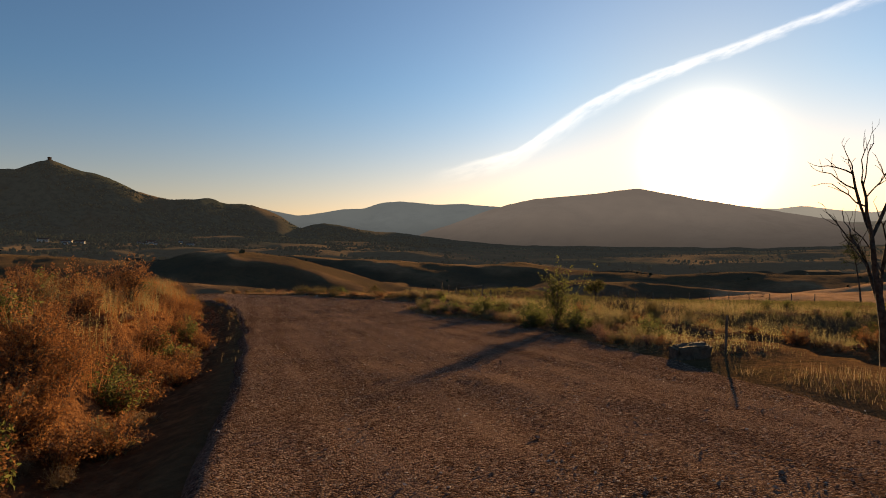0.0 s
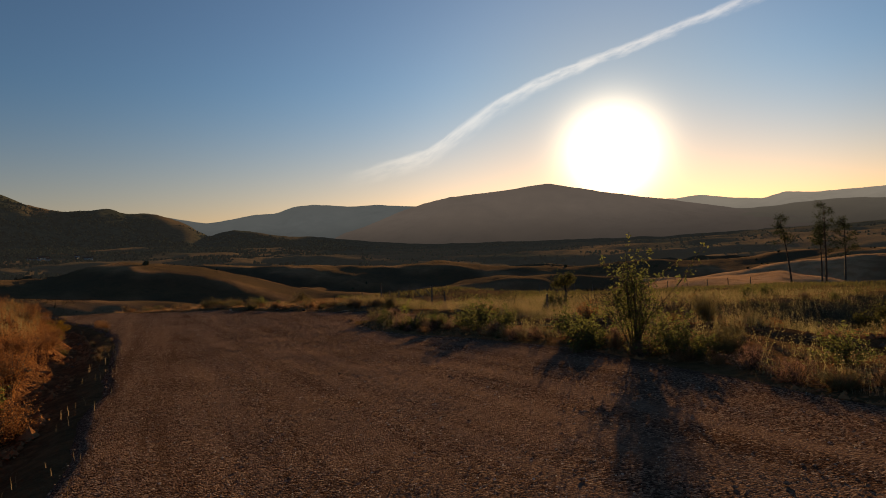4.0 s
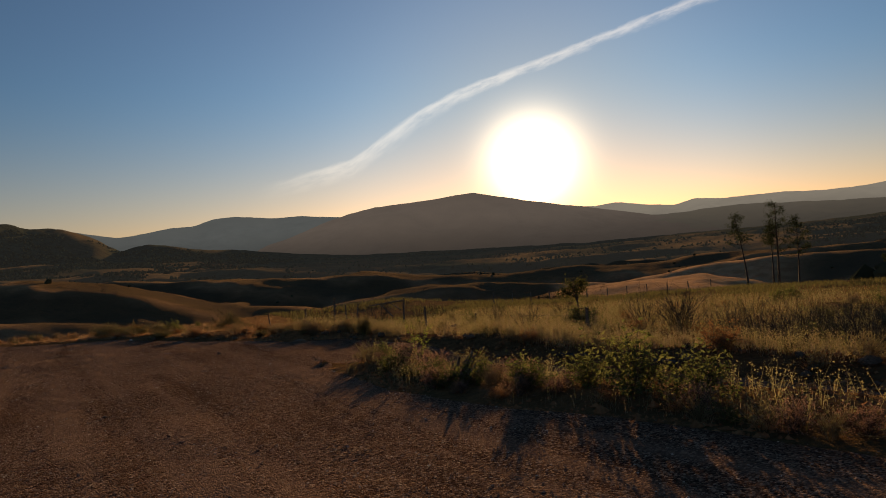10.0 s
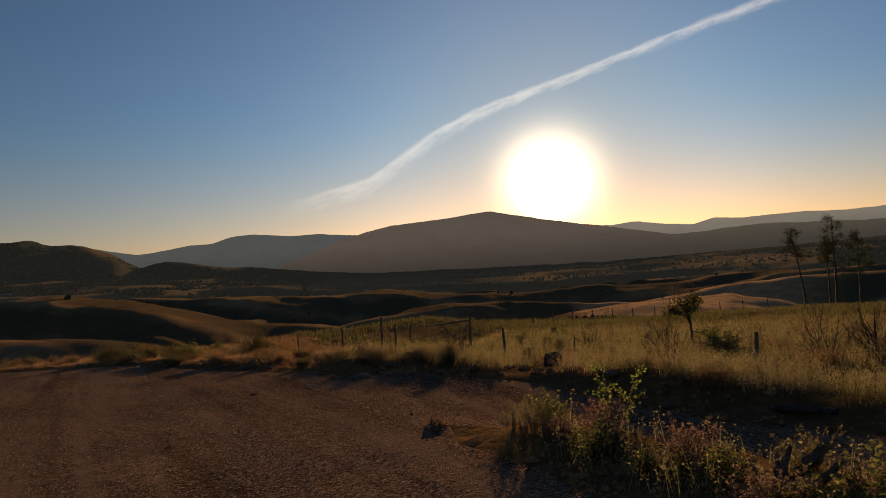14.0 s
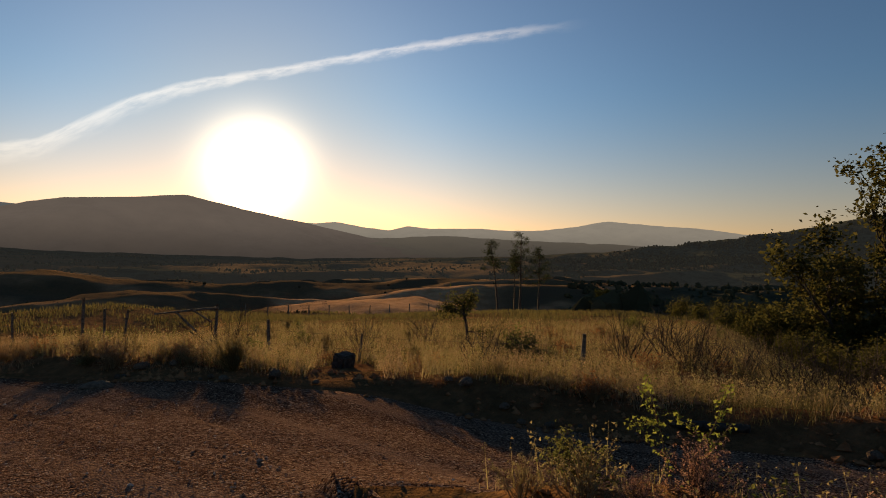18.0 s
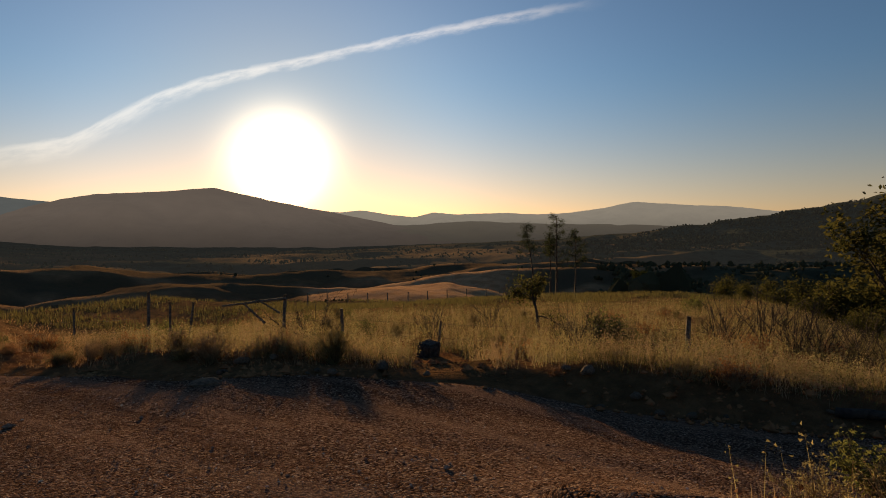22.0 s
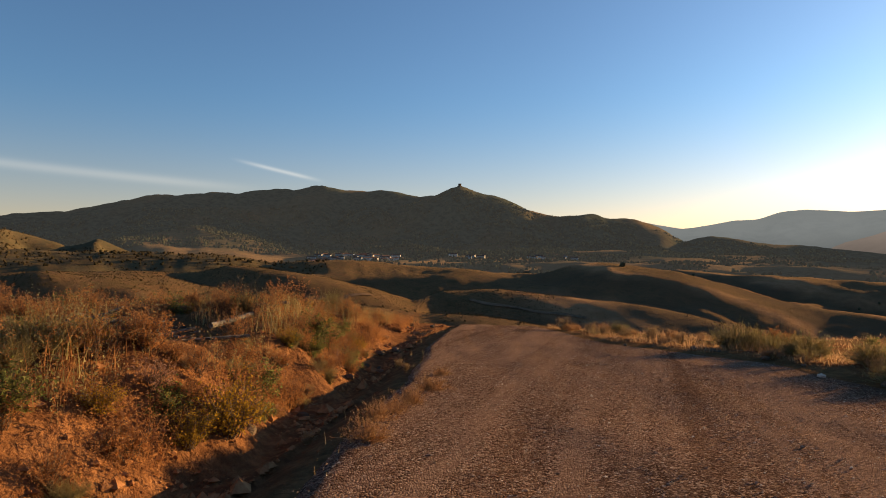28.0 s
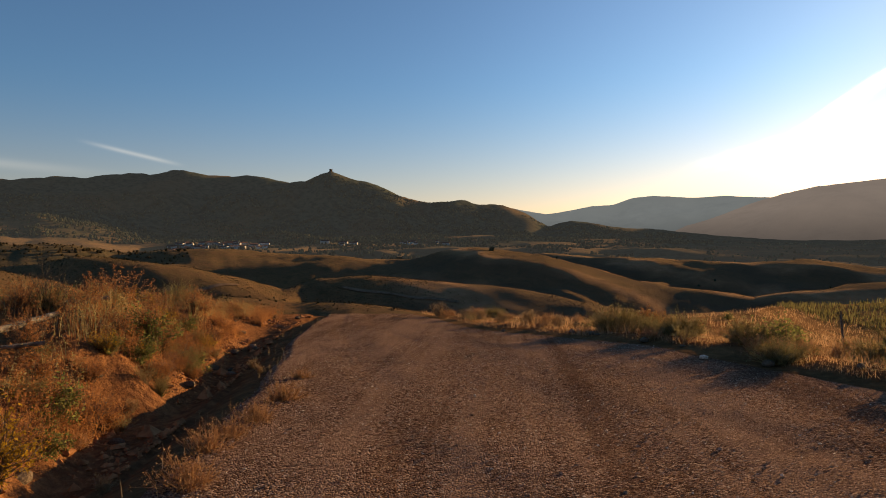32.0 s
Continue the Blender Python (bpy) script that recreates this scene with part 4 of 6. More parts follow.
def place(thing, x, y, size=1.0, turn=0.0, sink=0.0, tilt=0.0):
    return Matrix.Translation((x, y, gz(x, y) - sink)) @ Matrix.Rotation(tilt, 4, "Y") @ Matrix.Rotation(turn, 4, "Z") @ Matrix.Diagonal((size, size, size, 1))


def bearing(deg, r):
    return HUB[0] + r * math.sin(radians(deg)), HUB[1] + r * math.cos(radians(deg))


# ---- trees ----
def stand(thing, x, y, turn=0.0, sink=0.1):
    thing.matrix_basis = place(thing, x, y, 1.0, turn, sink)
    return thing


bx, by = bearing(58.7, 41)
big = tree("broad_tree", 101, [((0, 0, 0), (-0.12, 0.02, 1), 7.3, 0.17), ((0.5, 0.2, 0), (0.02, 0.1, 1), 5.0, 0.13), ((-0.9, -0.3, 0), (-0.58, -0.1, 1), 5.9, 0.12), ((1.7, -0.4, 0), (0.06, -0.2, 1), 6.0, 0.12),
                               ((-0.2, 0.5, 0), (-0.3, 0.25, 1), 4.2, 0.12), ((-1.8, 0.6, 0), (-0.45, 0.2, 1), 3.3, 0.10), ((3.4, 0.9, 0), (0.25, 0.3, 1), 3.6, 0.11), ((1.2, 1.2, 0), (0.16, 0.3, 1), 4.4, 0.11)],
           3, (6, 5, 4), 0.27, 0.30, M_OAK, M_BARK, 24, 0.25, "broad many-stemmed tree with sparse dark leaves", 0.22)
big.matrix_basis = place(big, bx, by, 1.08, radians(-57), 0.1)
for k, (deg, r, h, lean, first, reach, seed) in enumerate([(27.3, 78.5, 8.9, (-0.9, 0.2), 0.6, 1.7, 201), (29.2, 86.0, 10.6, (0.2, 0), 0.4, 2.3, 205), (30.8, 84.0, 8.4, (0.3, 0.1), 0.45, 2.0, 209),
                                                           (28.7, 88.0, 8.6, (0.1, 0.1), 0.66, 0.9, 211)]):
    x, y = bearing(deg, r)
    stand(tagged(pine("tall_pine", seed, h, lean, first, reach, "tall thin pine with a bare trunk and open crown"), group="pines at the field edge"), x, y)
for deg, r, h, reach, seed in [(36.2, 104, 8.6, 3.6, 221), (39.2, 106, 7.6, 2.6, 225)]:
    x, y = bearing(deg, r)
    stand(tagged(pine("spreading_pine", seed, h, (0.3, 0.2), 0.38, reach, "dark spreading pine at the edge of the woods", 14, 26), group="pines at the wood's edge"), x, y)
small = tree("young_tree", 131, [((0, 0, 0), (0.12, 0, 1), 1.35, 0.06)], 2, (7, 5), 0.5, 0.25, M_OAK, M_BARK, 40, 0.10, "small dark leafy tree standing alone in the field", 0.12)
small.matrix_basis = place(small, -2.27, 36.08, 0.84, 0.0, 0.05)
dead = tree("dead_tree", 141, [((0, 0, 0), (0.05, 0.0, 1), 2.4, 0.08)], 3, (5, 4, 3), 0.28, 0.42, None, M_BARK, 0, 0, "bare dead tree beside the road")
stand(dead, 3.5, 10.9, 2.0, 0.05)

thicket = tree("thicket_tree", 151, [((0, 0, 0), (0, 0, 1), 2.4, 0.09), ((0.3, 0.2, 0), (0.5, 0.2, 1), 2.2, 0.08), ((-0.3, 0.1, 0), (-0.5, -0.1, 1), 2.2, 0.08), ((0.1, -0.4, 0), (0.1, -0.6, 1), 1.9, 0.07)],
               2, (6, 6), 0.5, 0.1, M_OAK, M_BARK, 30, 0.20, "low dark bushy tree in the thicket", 0.36)
tagged(thicket, group="thicket below the road")
spots = [(49.6, 41, 0.8), (52.3, 43, 1.15), (54.6, 40, 1.1), (61.0, 43, 1.25), (63.5, 39, 1.1), (65.5, 46, 1.15), (67.5, 40, 1.0), (69.5, 47, 1.2), (72.0, 41, 1.1), (75.5, 43, 1.2), (59.0, 38, 0.7), (80, 42, 1.2),
         (51.5, 30, 0.42), (53.8, 26, 0.40), (56.5, 31, 0.55), (59.5, 27, 0.5), (62.5, 31, 0.6), (65.5, 26, 0.55), (68.5, 30, 0.6), (71.5, 27, 0.62), (75, 30, 0.7), (58, 34, 0.75), (66.5, 35, 0.8), (72.5, 35, 0.9), (52.5, 36, 0.6), (79, 33, 0.9),
         (47.8, 50, 0.8), (45.5, 62, 0.8), (43.2, 70, 0.85), (49.0, 70, 1.1), (53.0, 75, 1.2)]
for k, (deg, r, size) in enumerate(spots):
    x, y = bearing(deg, r)
    m = place(thicket, x, y, size, k * 2.4, 0.15)
    if k == 0:
        thicket.matrix_basis = m
    else:
        c = copy_thing(thicket, Matrix.Identity(4))
        c.matrix_basis = m


# ---- shrubs and weeds ----
KINDS = {
    "rust": bush("dry_bush", 301, 46, 0.75, 0.75, M_DRY, M_TWIG, 2600, 0.046, "rust-coloured dry bush on the earth bank", tops=0.35),
    "rust_tall": bush("dry_weed", 305, 34, 1.05, 0.5, M_DRY, M_TWIG, 2800, 0.038, "tall rust-coloured dry weeds on the bank", "weeds", tops=0.5),
    "straw": bush("straw_tuft", 309, 60, 0.5, 0.7, M_STRAW, M_STRAW, 1400, 0.03, "pale dry straw-coloured tuft of weeds", "weeds", tops=0.6, narrow=0.3),
    "tan": bush("tan_tuft", 345, 70, 0.42, 0.95, M_TAN, M_TAN, 1500, 0.028, "tan-coloured tuft of dry grass and weeds", "weeds", tops=0.5, narrow=0.25),
    "gold": bush("gold_bush", 313, 80, 0.85, 0.95, M_GOLD, M_TWIG, 3800, 0.045, "dense golden-leaved bush on the bank"),
    "green": bush("leafy_shrub", 317, 26, 0.95, 0.95, M_GREEN, M_TWIG, 1250, 0.078, "green leafy shrub by the road"),
    "sage": bush("broom_bush", 321, 110, 0.95, 0.55, M_SAGE, M_SAGE, 2600, 0.045, "grey-green broom bush in the dry grass", narrow=0.16, up=1.2),
    "low_broom": bush("broom_bush", 323, 150, 0.72, 1.5, M_SAGE, M_SAGE, 4200, 0.04, "low spreading grey-green broom bush", narrow=0.2),
    "weed": bush("seed_weed", 325, 24, 0.62, 0.6, M_SAGE, M_STRAW, 2400, 0.017, "pale weeds with dry seed heads", "weeds", tops=0.75),
    "twig": bush("bare_bush", 329, 18, 1.35, 0.8, M_BARK, M_BARK, 60, 0.02, "bare twiggy bush in the grass"),
    "rose": bush("rose_bush", 349, 52, 0.62, 0.85, M_ROSE, M_TWIG, 4200, 0.02, "dry pinkish-brown bush with fine seed heads", tops=0.6),
    "tall": bush("tall_shrub", 341, 24, 1.7, 0.42, M_GREEN, M_TWIG, 3000, 0.056, "tall green leafy shrub at the road's edge", up=1.3),
    "sapling": bush("green_sapling", 333, 2, 1.25, 0.03, M_FRESH, M_TWIG, 460, 0.045, "thin green sapling with fresh leaves", "sapling"),
}
for key, ob in KINDS.items():
    tagged(ob, group={"rust": "dry bushes", "rust_tall": "tall dry weeds", "straw": "straw tufts", "tan": "tan tufts", "gold": "golden bushes", "green": "green shrubs", "sage": "broom bushes", "low_broom": "broom bushes", "weed": "seed weeds",
                      "rose": "rose-brown bushes", "twig": "bare bushes", "sapling": "saplings", "tall": "tall shrubs"}[key])
used = set()


def plant(kind, x, y, size, turn=None, label=""):
    ob = KINDS[kind]
    s = min(1, max(0, ((x + 6.7) * -1.5 + (y - 32.07) * -4.6) / 23.4))
    if math.hypot(x + 6.7 + 1.5 * s, y - 32.07 + 4.6 * s) < 0.85 or math.hypot(x - 0.72, y - 10.0) < 0.8 or math.hypot(x + 24.0, y - 25.7) < 1.7 or math.hypot(x + 22.6, y - 25.6) < 1.2 or math.hypot(x + 24.6, y - 27.2) < 1.0:
        return None
    if -24 < x < -21.6 and abs(y - 25.6) < 0.8:
        size = min(size, 0.42)
    m = place(ob, x, y, size, random.uniform(0, 6.28) if turn is None else turn, 0.02)
    if kind in used:
        ob = copy_thing(ob, Matrix.Identity(4))
    used.add(kind)
    ob.matrix_basis = m
    return tagged(ob, label)


random.seed(7)
# the big shrub and its neighbours on the verge
plant("tall", -1.75, 14.6, 0.92, 0.4)
plant("green", -1.4, 14.2, 0.6, 1.2)
plant("green", -2.4, 15.2, 0.6, 2.0)
plant("green", -1.1, 13.8, 0.55, 3.0)
for x, y, size in ((-4.35, 18.7, 0.78), (-3.9, 18.3, 0.62), (-5.35, 19.55, 0.5), (-6.05, 20.35, 0.5), (-2.45, 16.2, 0.7), (-4.75, 19.2, 0.5)):
    plant("green", x, y, size)
plant("sapling", -6.95, 22.73, 0.78, 1.0)


def along(line, s):
    p = resample(line, 60)
    return p[min(int(s * 59), 59)]


for k in range(26):
    s = (random.choice((0.04, 0.12, 0.2, 0.31, 0.39, 0.57, 0.62, 0.68, 0.77, 0.88)) + random.uniform(-0.025, 0.025))
    a, b = along(RIGHT_EDGE[3:], s), along(VERGE_EDGE[:8][::-1], s)
    f = random.uniform(0.05, 0.85)
    kind = random.choice(("green", "weed", "weed", "rose", "green", "rose") if s > 0.36 else ("tan", "tan", "weed", "straw", "low_broom", "green"))
    plant(kind, a[0] * (1 - f) + b[0] * f, a[1] * (1 - f) + b[1] * f, random.uniform(0.35, 0.72) * (1 if s < 0.55 else 0.5))
for x, y, size in ((-3.0, 16.7, 0.6), (-3.4, 16.9, 0.5), (-3.75, 17.3, 0.55), (-2.75, 16.5, 0.4), (-4.1, 17.7, 0.45)):
    plant("weed", x, y, size)
for k in range(22):
    a = along(RIGHT_EDGE[3:9], 0.08 + 0.9 * k / 22 + random.uniform(-0.02, 0.02))
    plant(random.choice(("tan", "rose", "tan", "rose")), a[0] + random.uniform(0.0, 0.4), a[1] + random.uniform(0.0, 0.3), random.uniform(0.32, 0.62))
# rust bushes by the sharp end of the verge
for x, y, kind, size in [(-7.1, 22.4, "rose", 0.6), (-6.6, 21.6, "rose", 0.62), (-7.7, 22.6, "weed", 0.7), (-7.9, 22.9, "weed", 0.5), (-7.5, 22.9, "green", 0.36), (-6.0, 21.0, "weed", 0.75), (-5.4, 20.6, "rose", 0.55),
                         (-7.3, 21.9, "green", 0.42), (-5.8, 20.1, "straw", 0.6)]:
    plant(kind, x, y, size)
for k in range(15):
    f = random.random()
    x, y = -5.6 - 2.5 * f + random.uniform(-0.3, 0.3), 20.4 + 2.4 * f + random.uniform(-0.3, 0.3)
    plant(random.choice(("weed", "rose", "green", "weed", "rose", "rose")), x, y, random.uniform(0.22, 0.42))
# clumps of dry grass and broom beyond the bend
for k in range(85):
    p = along(FAR_EDGE[1:8], random.random())
    d = 0.3 + 6.5 * random.random() ** 1.6
    kind = random.choices(("tan", "straw", "low_broom", "sage", "rust", "weed"), (12, 4, 2.2, 1.2, 2, 2))[0]
    plant(kind, p[0] + 0.45 * d, p[1] + 0.89 * d, random.uniform(0.5, 1.05) * (1.0 if kind in ("tan", "straw") else 0.7))
# the cut bank and the slope above it
for k in range(210):
    s = random.random()
    a = along(LEFT_EDGE[1:-1], s)
    d = 1.4 + 8.5 * random.random() ** 1.9
    x, y = a[0] - d * 0.79, a[1] - d * 0.61
    kind = random.choices(("rust", "rust_tall", "straw", "green", "gold", "weed"), (13, 9, 3, 3, 0.8, 2))[0]
    plant(kind, x, y, random.uniform(0.6, 1.05) * (0.75 if d < 2.2 else 1.0) * (0.72 if y > 19 else 1.0))
# thicker growth where the bank stands closest to the road
for lo, hi, count in ((5, 10, 175), (1, 4, 110)):
    for k in range(count):
        a = along(LEFT_EDGE[lo:hi], random.random())
        d = 1.35 + 4.8 * random.random() ** 1.4
        x, y = a[0] - d * 0.79, a[1] - d * 0.61
        kind = random.choices(("rust", "rust_tall", "straw", "green", "gold", "weed", "sage"), (14, 12, 6, 0.9, 1.8, 3, 2.4) if lo == 5 else (11, 9, 2, 4, 0.7, 2.5, 3))[0]
        plant(kind, x, y, random.uniform(0.6, 1.05) * (0.7 if d < 2.0 else 1.0) * (1.0 if lo == 1 else 0.62))
for k in range(90):
    a = along(LEFT_EDGE[1:5], random.random())
    d = random.uniform(0.75, 1.7)
    plant(random.choice(("rust", "rust", "straw", "tan", "rust", "weed", "green")), a[0] - d * 0.84, a[1] - d * 0.54, random.uniform(0.4, 0.75))
for k in range(110):
    a = along(LEFT_EDGE[5:9], random.random())
    d = 1.2 + 3.2 * random.random()
    kind = random.choices(("gold", "low_broom", "sage", "weed", "rust", "green", "twig", "tan"), (2, 3, 3, 4, 5, 1.5, 4, 4))[0]
    plant(kind, a[0] - d * 0.74, a[1] - d * 0.67, random.uniform(0.3, 0.62))
for x, y, kind, size in [(-20.55, 26.1, "gold", 0.72), (-31.0, 33.6, "sage", 1.0), (-29.8, 32.6, "sage", 0.8), (-24.6, 29.3, "green", 0.7), (-21.0, 24.6, "low_broom", 0.7), (-20.0, 24.2, "green", 0.5), (-26.5, 29.8, "rust_tall", 1.0)]:
    plant(kind, x, y, size)
for k in range(170):
    a = along(LEFT_EDGE[5:9], random.random())
    d = 1.25 + 3.4 * random.random()
    kind = random.choices(("rust", "rust_tall", "green", "sage", "gold", "weed", "tan", "rose"), (7, 4, 3, 2.5, 1, 4, 3, 3))[0]
    plant(kind, a[0] - d * 0.74, a[1] - d * 0.67, random.uniform(0.3, 0.56))
# tufts along the ditch's outer lip
for x, y in ((-20.15, 27.75), (-20.45, 28.2), (-19.95, 27.4), (-21.0, 28.95), (-19.3, 26.85), (-22.1, 30.05)):
    plant("tan", x, y, random.uniform(0.45, 0.75))
for k in range(9):
    a = along(LEFT_EDGE[3:-1], 0.25 + 0.5 * random.random())
    plant("straw", a[0] + random.uniform(-0.5, 0.15), a[1] + random.uniform(-0.3, 0.2), random.uniform(0.22, 0.42))
# bushes on the far side of the bend
for x, y, kind, size in [(-18.2, 36.5, "low_broom", 0.85), (-19.6, 37.3, "low_broom", 0.9), (-20.4, 37.6, "low_broom", 0.6), (-21.3, 38.0, "low_broom", 1.1), (-20.9, 38.3, "low_broom", 0.9), (-16.0, 37.6, "sage", 1.1), (-16.5, 37.3, "low_broom", 0.9), (-15.6, 37.5, "sage", 0.8), (-17.6, 36.4, "green", 0.7), (-15.2, 36.6, "sage", 0.8), (-13.4, 34.2, "rust", 0.6),
                         (-12.2, 33.4, "straw", 0.8), (-14.4, 34.8, "straw", 0.8), (-10.8, 32.6, "straw", 0.7), (-24.5, 38.4, "straw", 0.7), (-22.8, 38.2, "straw", 0.7), (-26.2, 39.8, "straw", 0.6), (-31.5, 44.5, "green", 1.0)]:
    plant(kind, x, y, size)
# the field: bare bushes and weeds
for k in range(46):
    deg, r = random.uniform(-8, 72), random.uniform(10.5, 30)
    x, y = bearing(deg, r)
    plant(random.choice(("twig", "weed", "weed", "straw", "twig", "green")), x, y, random.uniform(0.5, 0.95))
for k in range(70):
    x, y = bearing(random.uniform(-25, 66), 11 + 27 * random.random() ** 1.3)
    if -across(np.array([x]), np.array([y]), FAR_EDGE)[0] > 0.8:
        plant(random.choice(("green", "sage", "weed", "low_broom", "rust")), x, y, random.uniform(0.3, 0.62))
for deg, r in ((43, 14.2), (46.5, 13), (51, 14.4), (55, 13), (59, 12.6), (63, 13.4), (67, 12.6), (71, 12.8), (45, 13.2), (49, 13.8), (53, 12.6), (57, 13.6), (61, 12.4), (65, 12.9), (40, 13.5), (69, 12)):
    x, y = bearing(deg, r)
    plant("twig", x, y, random.uniform(0.75, 1.1))


for k in range(110):
    p = along(FAR_EDGE[5:-2], random.random())
    d = 0.4 + 4.5 * random.random() ** 1.5
    plant(random.choice(("weed", "weed", "weed", "straw", "tan", "sage", "rust", "weed")), p[0] + 0.76 * d, p[1] + 0.62 * d, random.uniform(0.35, 0.8))


# ---- grass ----
def clear_of_block(x, y):
    """Keeps the tall growth off the stone block on the low bank, the branch heap, and the ground before them."""
    s = np.clip(((x + 6.7) * -0.9 + (y - 32.07) * -3.9) / 16.0, 0, 1)
    heap = (np.hypot(x + 24.0, y - 25.7) > 1.9) & ((x < -24.0) | (x > -22.0) | (np.abs(y - 25.6) > 0.9))
    return (np.hypot(x + 6.7 + 0.9 * s, y - 32.07 + 3.9 * s) > 0.55) & heap


def turf(name, seed, count, where, height, width, mat, label, lean=0.35):
    pile = Pile(seed)
    x, y = where(pile.rng, count)
    ok = clear_of_block(x, y)
    x, y = x[ok], y[ok]
    z = ground_height(x, y) - 0.02
    pile.blades(np.stack([x, y, z], -1), height(x, y), width(x, y), lean)
    tagged(new(name, pile.mesh(name, mat, False)), label, "grass", kind="stuff")


def sector(lo, hi, r0, r1, power=1.0, clump=2.0, seed=3):
    def pick(rng, count):
        xs, ys = [], []
        while sum(map(len, xs)) < count:
            a, r = np.radians(rng.uniform(lo, hi, count)), r0 + (r1 - r0) * rng.uniform(0, 1, count) ** power
            x, y = HUB[0] + r * np.sin(a), HUB[1] + r * np.cos(a)
            ok = (-across(x, y, FAR_EDGE) > 0.45) & (waves(x, y, clump, seed) + 0.6 * waves(x, y, 0.7, seed + 1) + rng.uniform(-0.3, 0.3, count) > 0.0)
            xs.append(x[ok]), ys.append(y[ok])
        return np.concatenate(xs)[:count], np.concatenate(ys)[:count]
    return pick


def reach(x, y):
    return np.hypot(x - HUB[0], y - HUB[1])


thick = lambda near: (lambda x, y: near * np.clip(reach(x, y) / 14, 1, 5))
turf("field_grass", 401, 84000, sector(-10, 56, 8, 48, 1.2), lambda x, y: 0.14 + 0.08 * waves(x, y, 1.6, 41), thick(0.0024), M_OLIVE, "tall olive-green and gold grass of the field", 0.9)
turf("dry_field_grass", 404, 20000, sector(-48, 4, 8, 48, 1.2, 1.3, 23), lambda x, y: 0.17 + 0.10 * waves(x, y, 1.4, 52), thick(0.0026), M_TAN, "patchy tan-coloured dry grass beyond the bend", 0.9)
turf("field_straw", 402, 6000, sector(-10, 44, 8, 48, 1.2, 3.5, 9), lambda x, y: 0.17 + 0.10 * waves(x, y, 1.6, 42), thick(0.0024), M_STRAW, "tall dry straw-coloured grass of the field", 0.8)
turf("far_grass", 403, 46000, sector(-22, 52, 44, 92, 1.0, 6), lambda x, y: 0.36 + 0 * x, lambda x, y: 0.02 + 0 * x, M_OLIVE, "dry grass at the far side of the field")


def strip(inner, outer, line, sign):
    def pick(rng, count):
        xs, ys = [], []
        p = resample(line, 200)
        while sum(map(len, xs)) < count:
            k = rng.integers(0, 199, count)
            a = p[k] + (p[k + 1] - p[k]) * rng.uniform(0, 1, (count, 1))
            d = p[k + 1] - p[k]
            d = d / np.linalg.norm(d, axis=1, keepdims=True)
            off = inner + (outer - inner) * rng.uniform(0, 1, count) ** 1.5
            x, y = a[:, 0] + sign * d[:, 1] * off, a[:, 1] - sign * d[:, 0] * off
            ok = waves(x, y, 1.6, 13) + rng.uniform(-0.45, 0.45, count) > 0.05
            xs.append(x[ok]), ys.append(y[ok])
        return np.concatenate(xs)[:count], np.concatenate(ys)[:count]
    return pick


turf("bank_grass", 411, 26000, strip(1.9, 16, LEFT_EDGE[:-1], -1), lambda x, y: 0.28 + 0.12 * waves(x, y, 2, 43), lambda x, y: 0.0032 + 0 * x, M_DRY, "rust-coloured dry grass on the bank")
turf("bank_green", 412, 12000, strip(2.0, 9, LEFT_EDGE[:-1], -1), lambda x, y: 0.34 + 0.1 * waves(x, y, 2, 44), lambda x, y: 0.005 + 0 * x, M_SAGE, "grey-green weeds on the bank")
turf("verge_grass", 413, 4200, strip(0.1, 1.9, RIGHT_EDGE[2:], 1), lambda x, y: 0.11 + 0.05 * waves(x, y, 2, 45), lambda x, y: 0.0018 + 0 * x, M_STRAW, "short dry grass on the verge")
turf("verge_weeds", 414, 1800, strip(0.2, 1.9, RIGHT_EDGE[2:], 1), lambda x, y: 0.12 + 0.06 * waves(x, y, 2, 46), lambda x, y: 0.002 + 0 * x, M_OLIVE, "olive weeds on the verge")
turf("far_verge_grass", 415, 11000, strip(0.25, 5.0, FAR_EDGE[1:9][::-1], 1), lambda x, y: 0.13 + 0.08 * waves(x, y, 1.0, 47), lambda x, y: 0.0028 + 0 * x, M_TAN, "golden dry grass beyond the bend", 0.9)
turf("low_bank_grass", 417, 3600, strip(0.5, 4.0, FAR_EDGE[5:-6][::-1], 1), lambda x, y: 0.16 + 0.08 * waves(x, y, 2, 49), lambda x, y: 0.003 + 0 * x, M_STRAW, "dry grass on the low bank by the track", 0.9)
turf("low_bank_weeds", 418, 5000, strip(0.6, 5.0, FAR_EDGE[5:-1][::-1], 1), lambda x, y: 0.2 + 0.1 * waves(x, y, 2, 50), lambda x, y: 0.003 + 0 * x, M_OLIVE, "olive weeds on the low bank by the track")
